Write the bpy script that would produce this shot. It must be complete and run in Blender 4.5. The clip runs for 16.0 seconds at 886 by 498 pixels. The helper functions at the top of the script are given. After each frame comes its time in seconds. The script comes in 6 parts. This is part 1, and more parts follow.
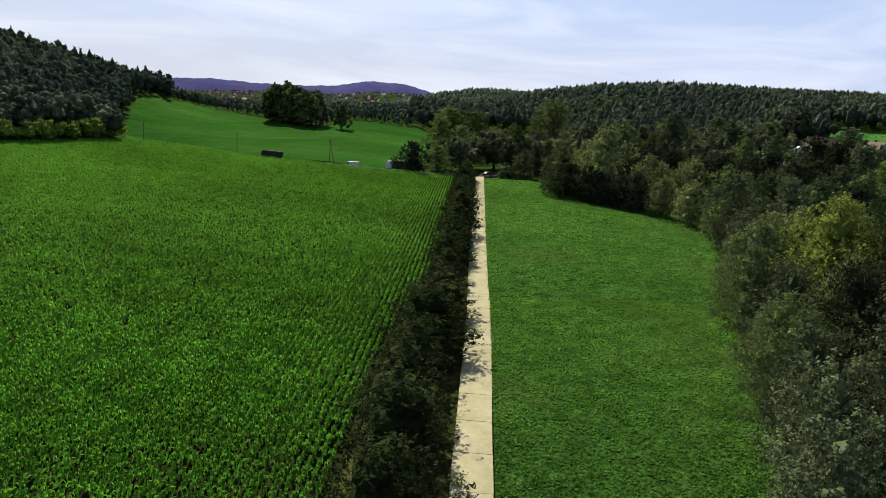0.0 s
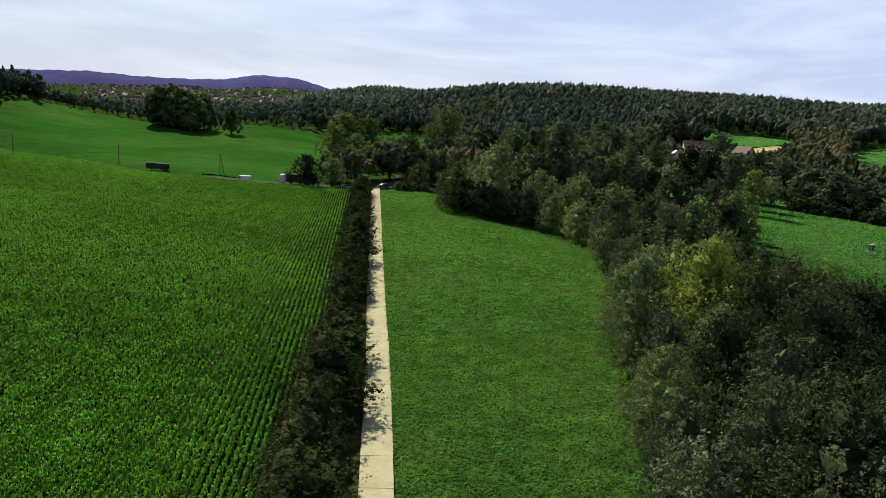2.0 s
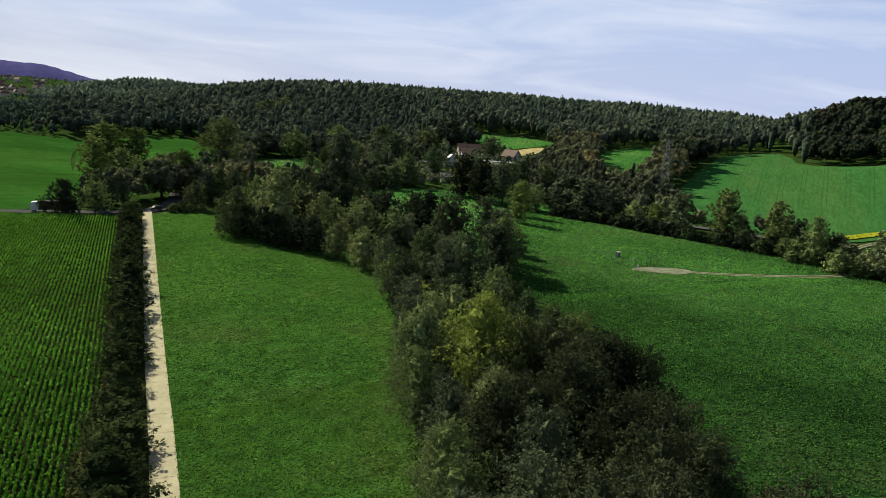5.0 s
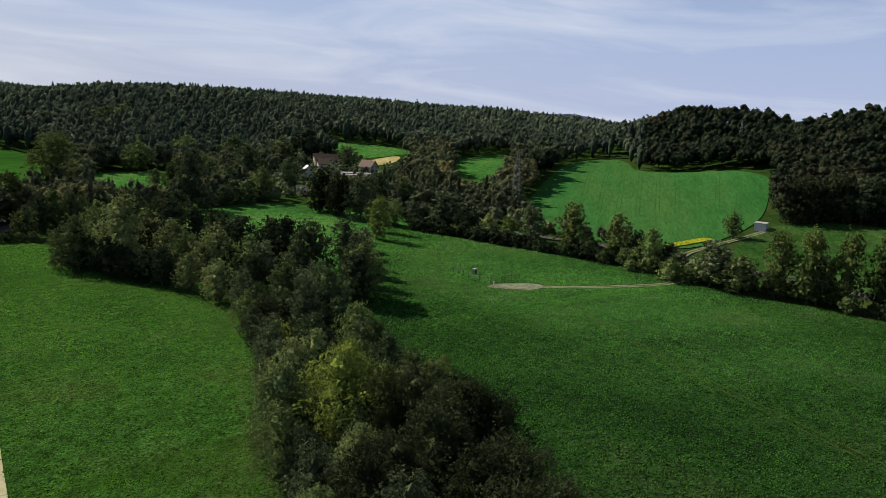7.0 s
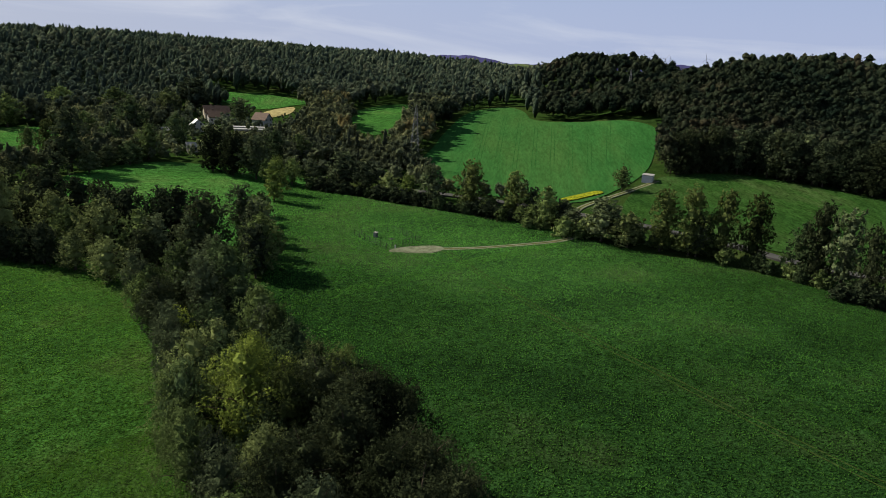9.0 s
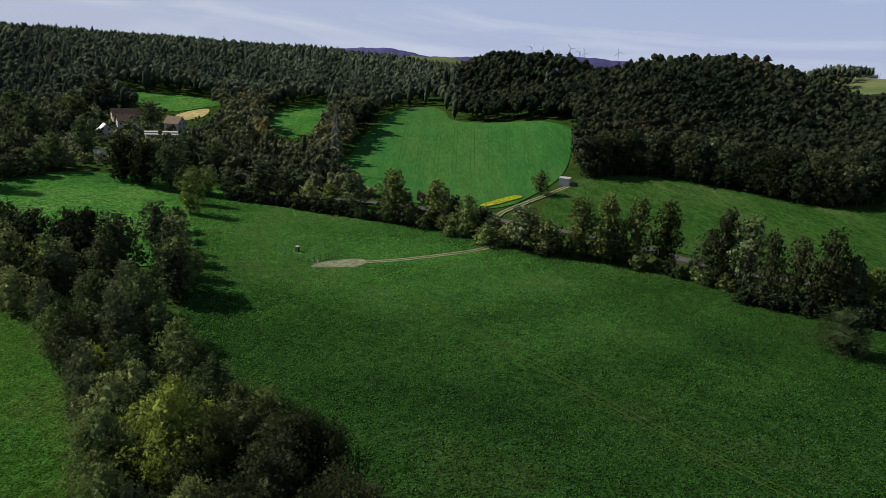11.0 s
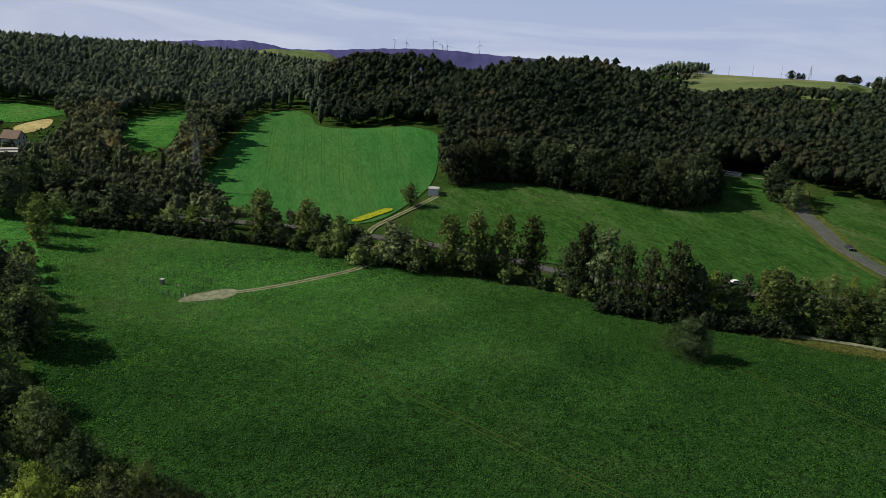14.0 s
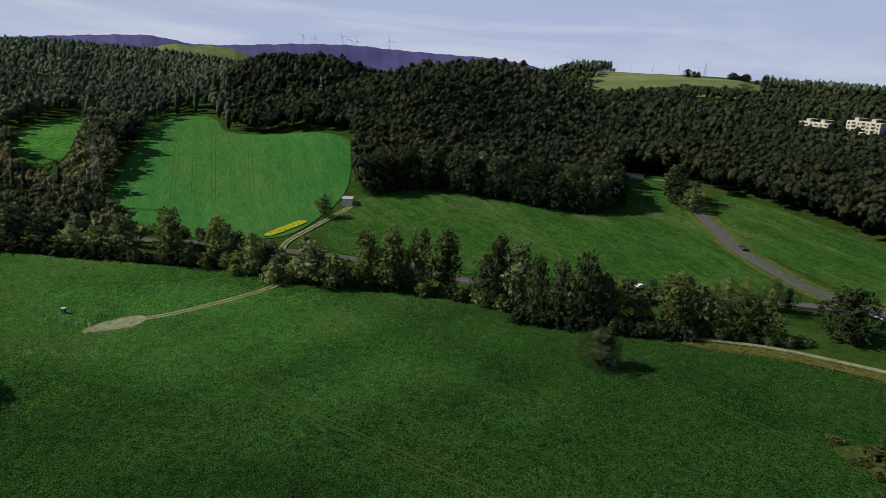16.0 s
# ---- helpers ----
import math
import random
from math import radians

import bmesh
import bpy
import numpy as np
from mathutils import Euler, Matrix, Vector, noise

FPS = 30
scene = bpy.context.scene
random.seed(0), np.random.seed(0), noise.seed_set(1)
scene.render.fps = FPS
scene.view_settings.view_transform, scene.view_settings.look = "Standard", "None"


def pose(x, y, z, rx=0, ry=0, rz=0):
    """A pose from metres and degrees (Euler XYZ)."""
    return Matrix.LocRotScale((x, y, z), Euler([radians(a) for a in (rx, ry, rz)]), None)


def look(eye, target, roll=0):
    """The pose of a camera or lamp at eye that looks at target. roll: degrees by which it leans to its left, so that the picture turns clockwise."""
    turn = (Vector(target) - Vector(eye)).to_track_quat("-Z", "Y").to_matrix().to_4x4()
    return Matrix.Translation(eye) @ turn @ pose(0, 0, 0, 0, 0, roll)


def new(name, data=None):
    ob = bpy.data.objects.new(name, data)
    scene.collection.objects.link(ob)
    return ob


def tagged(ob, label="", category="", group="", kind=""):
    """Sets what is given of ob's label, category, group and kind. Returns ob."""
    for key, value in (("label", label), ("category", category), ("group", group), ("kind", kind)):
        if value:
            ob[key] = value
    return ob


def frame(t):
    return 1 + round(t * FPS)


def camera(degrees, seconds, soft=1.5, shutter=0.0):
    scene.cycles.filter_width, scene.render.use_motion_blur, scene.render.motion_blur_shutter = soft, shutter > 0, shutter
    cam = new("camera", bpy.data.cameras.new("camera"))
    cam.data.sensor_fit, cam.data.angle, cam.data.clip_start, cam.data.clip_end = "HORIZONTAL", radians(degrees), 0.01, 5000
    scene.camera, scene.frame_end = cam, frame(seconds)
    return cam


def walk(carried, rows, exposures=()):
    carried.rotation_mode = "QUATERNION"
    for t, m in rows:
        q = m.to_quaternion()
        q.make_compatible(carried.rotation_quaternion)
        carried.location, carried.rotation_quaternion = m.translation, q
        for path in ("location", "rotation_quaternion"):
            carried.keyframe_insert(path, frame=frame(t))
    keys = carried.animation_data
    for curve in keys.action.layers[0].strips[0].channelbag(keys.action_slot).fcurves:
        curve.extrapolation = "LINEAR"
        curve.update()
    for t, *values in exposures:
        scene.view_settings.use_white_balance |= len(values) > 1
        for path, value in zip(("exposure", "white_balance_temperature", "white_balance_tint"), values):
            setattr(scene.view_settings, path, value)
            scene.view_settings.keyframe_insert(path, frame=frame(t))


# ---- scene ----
cam = camera(63.9, 16.0, soft=0.75)
METRES, EYE, TILT, LEAN, TURN = 53.5, 27.0, -11.0, -3.5, 0.0
ROWS = [
    (0.0, 0.0, 0.0, 0.0, -0.0, 0.0, -0.0),
    (0.5, 0.0006, -0.0047, 0.0301, -2.3, -0.04, 0.43),
    (1.0, 0.0041, -0.0111, 0.0614, -3.73, -0.3, 0.61),
    (1.5, 0.0043, -0.0154, 0.0907, -5.59, -0.47, 0.93),
    (2.0, 0.0033, -0.0192, 0.1217, -8.21, -0.6, 1.48),
    (2.5, 0.0059, -0.0244, 0.1515, -10.96, -0.79, 1.88),
    (3.0, 0.0078, -0.0306, 0.1822, -13.68, -0.98, 2.34),
    (3.5, 0.0095, -0.0361, 0.2125, -16.41, -1.2, 2.94),
    (4.0, 0.0109, -0.0409, 0.2438, -19.3, -1.57, 3.37),
    (4.5, 0.0114, -0.0471, 0.2747, -22.26, -2.02, 3.86),
    (5.0, 0.0137, -0.0517, 0.3052, -25.27, -2.36, 4.32),
    (7.5, 0.0255, -0.0781, 0.4631, -38.87, -4.55, 6.15),
    (8.0, 0.0278, -0.082, 0.4946, -40.81, -6.32, 6.32),
    (8.5, 0.0304, -0.0878, 0.5255, -42.71, -8.12, 6.54),
    (9.0, 0.0321, -0.0927, 0.5539, -44.67, -9.07, 6.72),
    (11.5, 0.0439, -0.1164, 0.7039, -52.52, -10.86, 7.31),
    (12.0, 0.0456, -0.1193, 0.7344, -54.17, -11.22, 7.46),
    (12.5, 0.0474, -0.122, 0.7641, -56.06, -11.61, 7.55),
    (13.0, 0.0494, -0.1275, 0.7953, -58.13, -12.04, 7.61),
    (13.5, 0.052, -0.1341, 0.8239, -60.2, -12.44, 7.64),
    (14.0, 0.0538, -0.1381, 0.8559, -61.62, -12.79, 7.81),
    (14.5, 0.0542, -0.1435, 0.887, -63.0, -13.12, 7.78),
    (15.0, 0.0558, -0.1503, 0.9188, -64.32, -13.38, 7.84),
    (15.5, 0.0586, -0.1495, 0.9523, -65.95, -13.74, 7.77),
    (16.0, 0.0657, -0.1551, 0.9839, -68.66, -14.29, 7.91),
]
walk(cam, [(t, pose(0, 0, EYE, TILT, LEAN, TURN) @ pose(METRES * x, METRES * y, METRES * z, 90 + pitch, roll, yaw)) for t, x, y, z, yaw, pitch, roll in ROWS], [(0.0, 1.32), (3.0, 1.28), (5.0, 1.15), (7.5, 0.9), (16.0, 0.82)])

# ---- sky and sun ----
SUN_BEARING, SUN_HEIGHT = -20.0, 37.0          # degrees from +y towards +x, and above the horizon
world = bpy.data.worlds.new("sky")
scene.world = world
world.use_nodes = True
wn, wl = world.node_tree.nodes, world.node_tree.links
back = wn["Background"]
sky = wn.new("ShaderNodeTexSky")
sky.sky_type, sky.sun_disc = "NISHITA", False
sky.sun_elevation, sky.sun_rotation = radians(SUN_HEIGHT), radians(SUN_BEARING)
sky.altitude, sky.air_density, sky.dust_density, sky.ozone_density = 300, 1.0, 0.35, 3.0
coord = wn.new("ShaderNodeTexCoord")
stretch = wn.new("ShaderNodeMapping")
stretch.inputs["Scale"].default_value = (1.6, 1.6, 11.0)
stretch.inputs["Rotation"].default_value = (0.05, -0.06, 0.3)
wisps = wn.new("ShaderNodeTexNoise")
wisps.inputs["Scale"].default_value, wisps.inputs["Detail"].default_value = 1.7, 7.0
wisps.inputs["Roughness"].default_value, wisps.inputs["Distortion"].default_value = 0.55, 0.6
thin = wn.new("ShaderNodeMapRange")
thin.inputs["From Min"].default_value, thin.inputs["From Max"].default_value = 0.43, 0.76
thin.inputs["To Max"].default_value = 0.62
cirrus = wn.new("ShaderNodeMix")
cirrus.data_type = "RGBA"
cirrus.inputs["B"].default_value = (9.0, 9.3, 10.0, 1)
wl.new(coord.outputs["Generated"], stretch.inputs["Vector"])
wl.new(stretch.outputs["Vector"], wisps.inputs["Vector"])
wl.new(wisps.outputs["Fac"], thin.inputs["Value"])
wl.new(thin.outputs["Result"], cirrus.inputs["Factor"])
# a pale veil that thickens towards the horizon all round
split = wn.new("ShaderNodeSeparateXYZ")
wl.new(coord.outputs["Generated"], split.inputs["Vector"])
low = wn.new("ShaderNodeMapRange")
low.interpolation_type = "SMOOTHSTEP"
low.inputs["From Min"].default_value, low.inputs["From Max"].default_value = 0.03, 0.36
low.inputs["To Min"].default_value, low.inputs["To Max"].default_value = 0.96, 0.15
wl.new(split.outputs["Z"], low.inputs["Value"])
grey = wn.new("ShaderNodeRGBToBW")
wl.new(sky.outputs["Color"], grey.inputs["Color"])
pale = wn.new("ShaderNodeMix")  # whiter towards the sun, bluer away from it
pale.data_type = "RGBA"
pale.inputs["A"].default_value, pale.inputs["B"].default_value = (4.7, 5.6, 8.3, 1), (5.75, 6.1, 7.1, 1)
towards = wn.new("ShaderNodeMapRange")
towards.inputs["From Min"].default_value, towards.inputs["From Max"].default_value = 4.0, 12.0
wl.new(grey.outputs["Val"], towards.inputs["Value"])
wl.new(towards.outputs["Result"], pale.inputs["Factor"])
veil = wn.new("ShaderNodeMix")
veil.data_type = "RGBA"
wl.new(low.outputs["Result"], veil.inputs["Factor"])
wl.new(sky.outputs["Color"], veil.inputs["A"])
wl.new(pale.outputs["Result"], veil.inputs["B"])
wl.new(veil.outputs["Result"], cirrus.inputs["A"])
wl.new(cirrus.outputs["Result"], back.inputs["Color"])
back.inputs["Strength"].default_value = 0.047

lamp = bpy.data.lights.new("sun", "SUN")
lamp.energy, lamp.angle, lamp.color = 5.0, radians(0.53), (1.0, 0.92, 0.76)
sun = new("sun", lamp)
sb, sh = radians(SUN_BEARING), radians(SUN_HEIGHT)
sun.matrix_basis = look((0, 0, 200), (-200 * math.sin(sb) * math.cos(sh), -200 * math.cos(sb) * math.cos(sh), 200 - 200 * math.sin(sh)))


# ---- materials ----
def material(name, rough=0.9, spec=0.2):
    m = bpy.data.materials.new(name)
    m.use_nodes = True
    b = m.node_tree.nodes["Principled BSDF"]
    b.inputs["Roughness"].default_value, b.inputs["Specular IOR Level"].default_value = rough, spec
    return m, m.node_tree.nodes, m.node_tree.links, b


def ramp(nodes, stops):
    r = nodes.new("ShaderNodeValToRGB")
    e = r.color_ramp.elements
    while len(e) < len(stops):
        e.new(0.5)
    for n, (at, c) in enumerate(stops):
        e[n].position, e[n].color = at, (*c, 1)
    return r


def noise_node(nodes, links, scale, detail=4.0, rough=0.6, stretch=(1, 1, 1), turn=0.0):
    tc, mp, n = nodes.new("ShaderNodeTexCoord"), nodes.new("ShaderNodeMapping"), nodes.new("ShaderNodeTexNoise")
    mp.vector_type = "TEXTURE"
    mp.inputs["Scale"].default_value = tuple(1 / v for v in stretch)
    mp.inputs["Rotation"].default_value[2] = turn
    links.new(tc.outputs["Object"], mp.inputs["Vector"])
    links.new(mp.outputs["Vector"], n.inputs["Vector"])
    n.inputs["Scale"].default_value, n.inputs["Detail"].default_value, n.inputs["Roughness"].default_value = scale, detail, rough
    return n.outputs["Fac"]


def blend(nodes, links, mode, fac, a, b):
    m = nodes.new("ShaderNodeMix")
    m.data_type, m.blend_type = "RGBA", mode
    for socket, value in (("Factor", fac), ("A", a), ("B", b)):
        if isinstance(value, (int, float, tuple)):
            m.inputs[socket].default_value = (*value, 1) if isinstance(value, tuple) else value
        else:
            links.new(value, m.inputs[socket])
    return m.outputs["Result"]


def surface(name, colours, scale, fine, bump=0.3, rough=0.95, spec=0.0, stretch=(1, 1, 1), turn=0.0, spread=0.5, relief=0.1, tight=0.2):
    """Colour by a broad noise over the stops, broken up by a fine one, with relief from the fine one."""
    m, n, l, b = material(name, rough, spec)
    broad = noise_node(n, l, scale, 5.0, 0.65, stretch, turn)
    grain = noise_node(n, l, fine, 6.0, 0.8, stretch, turn)
    r = ramp(n, [(0.32 + 0.36 * k / max(1, len(colours) - 1), c) for k, c in enumerate(colours)])
    l.new(broad, r.inputs["Fac"])
    g = ramp(n, [(0.5 - tight, (1 - spread,) * 3), (0.5 + tight, (1 + spread,) * 3)])
    l.new(grain, g.inputs["Fac"])
    dust = ramp(n, [(0.35, (1 - 0.4 * spread,) * 3), (0.65, (1 + 0.4 * spread,) * 3)])
    l.new(noise_node(n, l, fine * 0.23, 3.0, 0.6, stretch, turn + (0.4 if stretch == (1, 1, 1) else 0.0)), dust.inputs["Fac"])
    both = blend(n, l, "MULTIPLY", 1.0, g.outputs["Color"], dust.outputs["Color"])
    l.new(blend(n, l, "MULTIPLY", 1.0, r.outputs["Color"], both), b.inputs["Base Color"])
    bp = n.new("ShaderNodeBump")
    bp.inputs["Strength"].default_value, bp.inputs["Distance"].default_value = bump, relief
    l.new(grain, bp.inputs["Height"])
    l.new(bp.outputs["Normal"], b.inputs["Normal"])
    return m


def brightened(m, centre, radii, gain):
    """Richer growth and brighter light painted into one stretch of a meadow: its colour rises by gain towards the
    centre, with an uneven border.
    """
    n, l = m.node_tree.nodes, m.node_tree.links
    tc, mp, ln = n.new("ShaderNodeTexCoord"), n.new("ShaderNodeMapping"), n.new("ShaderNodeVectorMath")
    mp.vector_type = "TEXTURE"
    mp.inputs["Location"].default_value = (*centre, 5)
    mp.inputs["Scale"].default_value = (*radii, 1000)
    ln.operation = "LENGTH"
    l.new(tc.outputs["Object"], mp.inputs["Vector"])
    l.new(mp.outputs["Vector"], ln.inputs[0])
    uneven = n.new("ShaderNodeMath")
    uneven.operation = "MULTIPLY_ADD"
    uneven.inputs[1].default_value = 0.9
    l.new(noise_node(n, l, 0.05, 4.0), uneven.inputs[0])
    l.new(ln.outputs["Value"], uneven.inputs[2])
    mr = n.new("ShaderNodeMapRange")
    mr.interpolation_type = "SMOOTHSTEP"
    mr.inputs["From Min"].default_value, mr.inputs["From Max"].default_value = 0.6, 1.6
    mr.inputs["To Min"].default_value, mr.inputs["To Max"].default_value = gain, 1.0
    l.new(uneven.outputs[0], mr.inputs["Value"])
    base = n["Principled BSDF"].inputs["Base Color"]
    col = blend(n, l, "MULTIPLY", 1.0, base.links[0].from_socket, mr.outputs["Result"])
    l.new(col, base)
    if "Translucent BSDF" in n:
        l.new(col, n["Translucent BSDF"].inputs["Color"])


def patches(m, scale, low, high):
    """Broad uneven stretches of thinner and richer growth across a whole field."""
    n, l = m.node_tree.nodes, m.node_tree.links
    g = ramp(n, [(0.36, (low,) * 3), (0.62, (high,) * 3)])
    l.new(noise_node(n, l, scale, 4.0, 0.55, (1, 0.45, 1), 0.7), g.inputs["Fac"])
    base = n["Principled BSDF"].inputs["Base Color"]
    col = blend(n, l, "MULTIPLY", 1.0, base.links[0].from_socket, g.outputs["Color"])
    l.new(col, base)
    if "Translucent BSDF" in n:
        l.new(col, n["Translucent BSDF"].inputs["Color"])


def foliage(name, dark, light, through_light=0.2):
    """Leaves: colour varies from tree to tree and from tuft to tuft; some light passes through them."""
    m, n, l, b = material(name, 0.8, 0.0)
    info, geo = n.new("ShaderNodeObjectInfo"), n.new("ShaderNodeNewGeometry")
    add = n.new("ShaderNodeMath")
    add.operation = "MULTIPLY_ADD"
    add.inputs[1].default_value = 0.36
    half = n.new("ShaderNodeMath")
    half.operation = "MULTIPLY"
    half.inputs[1].default_value = 0.64
    l.new(info.outputs["Random"], half.inputs[0])
    l.new(geo.outputs["Random Per Island"], add.inputs[0])
    l.new(half.outputs[0], add.inputs[2])
    r = ramp(n, [(0.1, dark), (0.9, light)])
    l.new(add.outputs[0], r.inputs["Fac"])
    patch_noise = noise_node(n, l, 0.35, 3.0)
    g = ramp(n, [(0.35, (0.7,) * 3), (0.65, (1.25,) * 3)])
    l.new(patch_noise, g.inputs["Fac"])
    col = blend(n, l, "MULTIPLY", 1.0, r.outputs["Color"], g.outputs["Color"])
    l.new(col, b.inputs["Base Color"])
    tr, mix = n.new("ShaderNodeBsdfTranslucent"), n.new("ShaderNodeMixShader")
    l.new(col, tr.inputs["Color"])
    mix.inputs["Fac"].default_value = through_light
    l.new(b.outputs["BSDF"], mix.inputs[1])
    l.new(tr.outputs["BSDF"], mix.inputs[2])
    l.new(mix.outputs["Shader"], n["Material Output"].inputs["Surface"])
    return m


def woodland(name, stops, through_light=0.2):
    """Leaves of a wood of many trees, each tree with a tone of its own."""
    m = foliage(name, (0.6, 0.6, 0.6), (1.3, 1.3, 1.3), through_light)
    n, l = m.node_tree.nodes, m.node_tree.links
    tone = n.new("ShaderNodeAttribute")
    tone.attribute_name = "tone"
    r = ramp(n, stops)
    l.new(tone.outputs["Fac"], r.inputs["Fac"])
    old = n["Principled BSDF"].inputs["Base Color"].links[0].from_socket
    col = blend(n, l, "MULTIPLY", 1.0, r.outputs["Color"], old)
    l.new(col, n["Principled BSDF"].inputs["Base Color"])
    l.new(col, n["Translucent BSDF"].inputs["Color"])
    bp = n.new("ShaderNodeBump")
    bp.inputs["Strength"].default_value, bp.inputs["Distance"].default_value = 1.0, 2.6
    l.new(noise_node(n, l, 0.95, 6.0, 0.8), bp.inputs["Height"])
    l.new(bp.outputs["Normal"], n["Principled BSDF"].inputs["Normal"])
    return m


def plain(name, colour, rough=0.6, spec=0.3, metal=0.0, wear=0.25, scale=3.0):
    m, n, l, b = material(name, rough, spec)
    b.inputs["Metallic"].default_value = metal
    g = ramp(n, [(0.3, tuple(c * (1 - wear) for c in colour)), (0.7, tuple(min(1, c * (1 + wear)) for c in colour))])
    l.new(noise_node(n, l, scale, 5.0, 0.65), g.inputs["Fac"])
    l.new(g.outputs["Color"], b.inputs["Base Color"])
    return m


GROUND = surface("rough_grass", [(0.0112, 0.0245, 0.0063), (0.0168, 0.035, 0.0077), (0.028, 0.0385, 0.0112)], 0.03, 1.3)
MEADOW = surface("mown_meadow", [(0.01712, 0.04701, 0.009644), (0.02445, 0.06719, 0.01205), (0.03912, 0.06495, 0.0169)], 0.045, 2.3, 1.0, spread=0.8, relief=0.4, tight=0.1)
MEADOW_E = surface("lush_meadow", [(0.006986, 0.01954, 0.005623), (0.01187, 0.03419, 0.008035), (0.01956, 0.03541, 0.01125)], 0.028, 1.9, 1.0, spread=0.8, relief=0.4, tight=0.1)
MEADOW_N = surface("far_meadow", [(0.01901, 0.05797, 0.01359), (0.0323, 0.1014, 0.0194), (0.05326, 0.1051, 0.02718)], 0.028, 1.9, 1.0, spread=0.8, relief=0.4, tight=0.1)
# where brighter light is painted into the wide meadow: centre, radii, gain
BRIGHT_STRETCH = ((158, 150), (66, 120), 1.95)
PASTURE = surface("dry_pasture", [(0.01291, 0.03607, 0.008208), (0.0176, 0.04509, 0.009576), (0.03287, 0.05411, 0.01778)], 0.05, 1.2, 0.4, stretch=(0.35, 1, 1), turn=0.9, tight=0.12)
CROP = surface("young_crop", [(0.01463, 0.06315, 0.01473), (0.02048, 0.07367, 0.01767), (0.0312, 0.07941, 0.01964)], 0.02, 0.9, 0.3, stretch=(1, 0.12, 1), turn=-0.89, spread=0.22, tight=0.13)
CROP_W = surface("green_field", [(0.013, 0.05, 0.008), (0.018, 0.06, 0.009), (0.025, 0.062, 0.011)], 0.02, 0.8, 0.3, stretch=(0.3, 1, 1), turn=0.3, spread=0.3)
SOIL = surface("soil_under_corn", [(0.008, 0.013, 0.004), (0.011, 0.016, 0.005), (0.015, 0.018, 0.007)], 0.3, 3.0)
VERGE = surface("dry_verge_grass", [(0.03, 0.0425, 0.01), (0.05, 0.055, 0.015), (0.08, 0.07, 0.025)], 0.4, 4.0, 0.6)
FAR_FIELD = surface("pale_green_field", [(0.036, 0.0648, 0.0216), (0.066, 0.0864, 0.036), (0.102, 0.108, 0.054)], 0.012, 0.2, 0.2, stretch=(1, 0.15, 1), turn=0.2, spread=0.3)
STUBBLE = surface("straw_stubble", [(0.21, 0.18, 0.08), (0.25, 0.215, 0.1)], 0.1, 1.0)
YELLOW = surface("yellow_flowers", [(0.1344, 0.1642, 0.01458), (0.2304, 0.2376, 0.01458)], 0.5, 3.0, 0.6)
GRAVEL = surface("gravel", [(0.07668, 0.087, 0.05159), (0.1074, 0.116, 0.07454), (0.1431, 0.1508, 0.1032)], 0.3, 4.0, 0.4)
CONCRETE = surface("pale_concrete", [(0.2107, 0.196, 0.1204), (0.2499, 0.2352, 0.1479), (0.2891, 0.2744, 0.1763)], 0.35, 7.0, 0.15, spread=0.12, relief=0.01)
JOINT = surface("weedy_joint", [(0.036, 0.042, 0.018), (0.072, 0.066, 0.042)], 1.0, 8.0)
ASPHALT = surface("grey_asphalt", [(0.04212, 0.04262, 0.04118), (0.05967, 0.06038, 0.05845)], 0.25, 9.0, 0.2, 0.95, 0.0, spread=0.15, relief=0.01)
WHITE_LINE = surface("pressed_crop", [(0.022, 0.083, 0.02), (0.03, 0.092, 0.024)], 0.3, 2.0)
BARK = surface("bark", [(0.04, 0.032, 0.024), (0.072, 0.06, 0.044)], 2.0, 9.0, 0.6)
LEAF_HEDGE = foliage("hedge_leaves", (0.01357, 0.02219, 0.008026), (0.03699, 0.05179, 0.01805))
LEAF_DARK = foliage("dark_leaves", (0.01785, 0.02593, 0.01539), (0.09625, 0.1225, 0.05792))
LEAF_MID = foliage("green_leaves", (0.02432, 0.03847, 0.01476), (0.1356, 0.1841, 0.05938))
LEAF_LIGHT = foliage("light_leaves", (0.04472, 0.07028, 0.01878), (0.1341, 0.1749, 0.04427))
LEAF_GREY = foliage("willow_leaves", (0.03183, 0.04399, 0.01746), (0.1605, 0.1934, 0.07092))
LEAF_YELLOW = foliage("yellowing_leaves", (0.05844, 0.08648, 0.02265), (0.3426, 0.4115, 0.06587))
LEAF_DULL = foliage("dull_olive_leaves", (0.01692, 0.02789, 0.01301), (0.07225, 0.1062, 0.0428))
LEAF_OAK = foliage("oak_leaves", (0.01224, 0.01944, 0.01008), (0.0324, 0.0432, 0.02232))
LEAF_BROWN = foliage("withered_leaves", (0.024, 0.036, 0.011), (0.052, 0.058, 0.02))
VERGE_ROAD = surface("dry_road_verge", [(0.026, 0.042, 0.01), (0.04, 0.052, 0.014), (0.06, 0.062, 0.022)], 0.4, 3.0, 0.6, spread=0.6)
# darker copy of VERGE, the hedge's shade painted into its colour
VERGE_DARK = surface("verge_grass_painted_shade", [(0.016, 0.024, 0.007), (0.028, 0.034, 0.010), (0.055, 0.05, 0.018)], 0.5, 3.5, 0.6, spread=0.7)
LEAF_FRESH = foliage("fresh_leaves", (0.07072, 0.1147, 0.02024), (0.1792, 0.2622, 0.04807), 0.4)
LEAF_ALDER = foliage("dark_olive_leaves", (0.0098, 0.0142, 0.0068), (0.0455, 0.0575, 0.0262))
LEAF_OLIVE = foliage("olive_leaves", (0.01633, 0.02326, 0.007734), (0.1032, 0.1319, 0.03993))
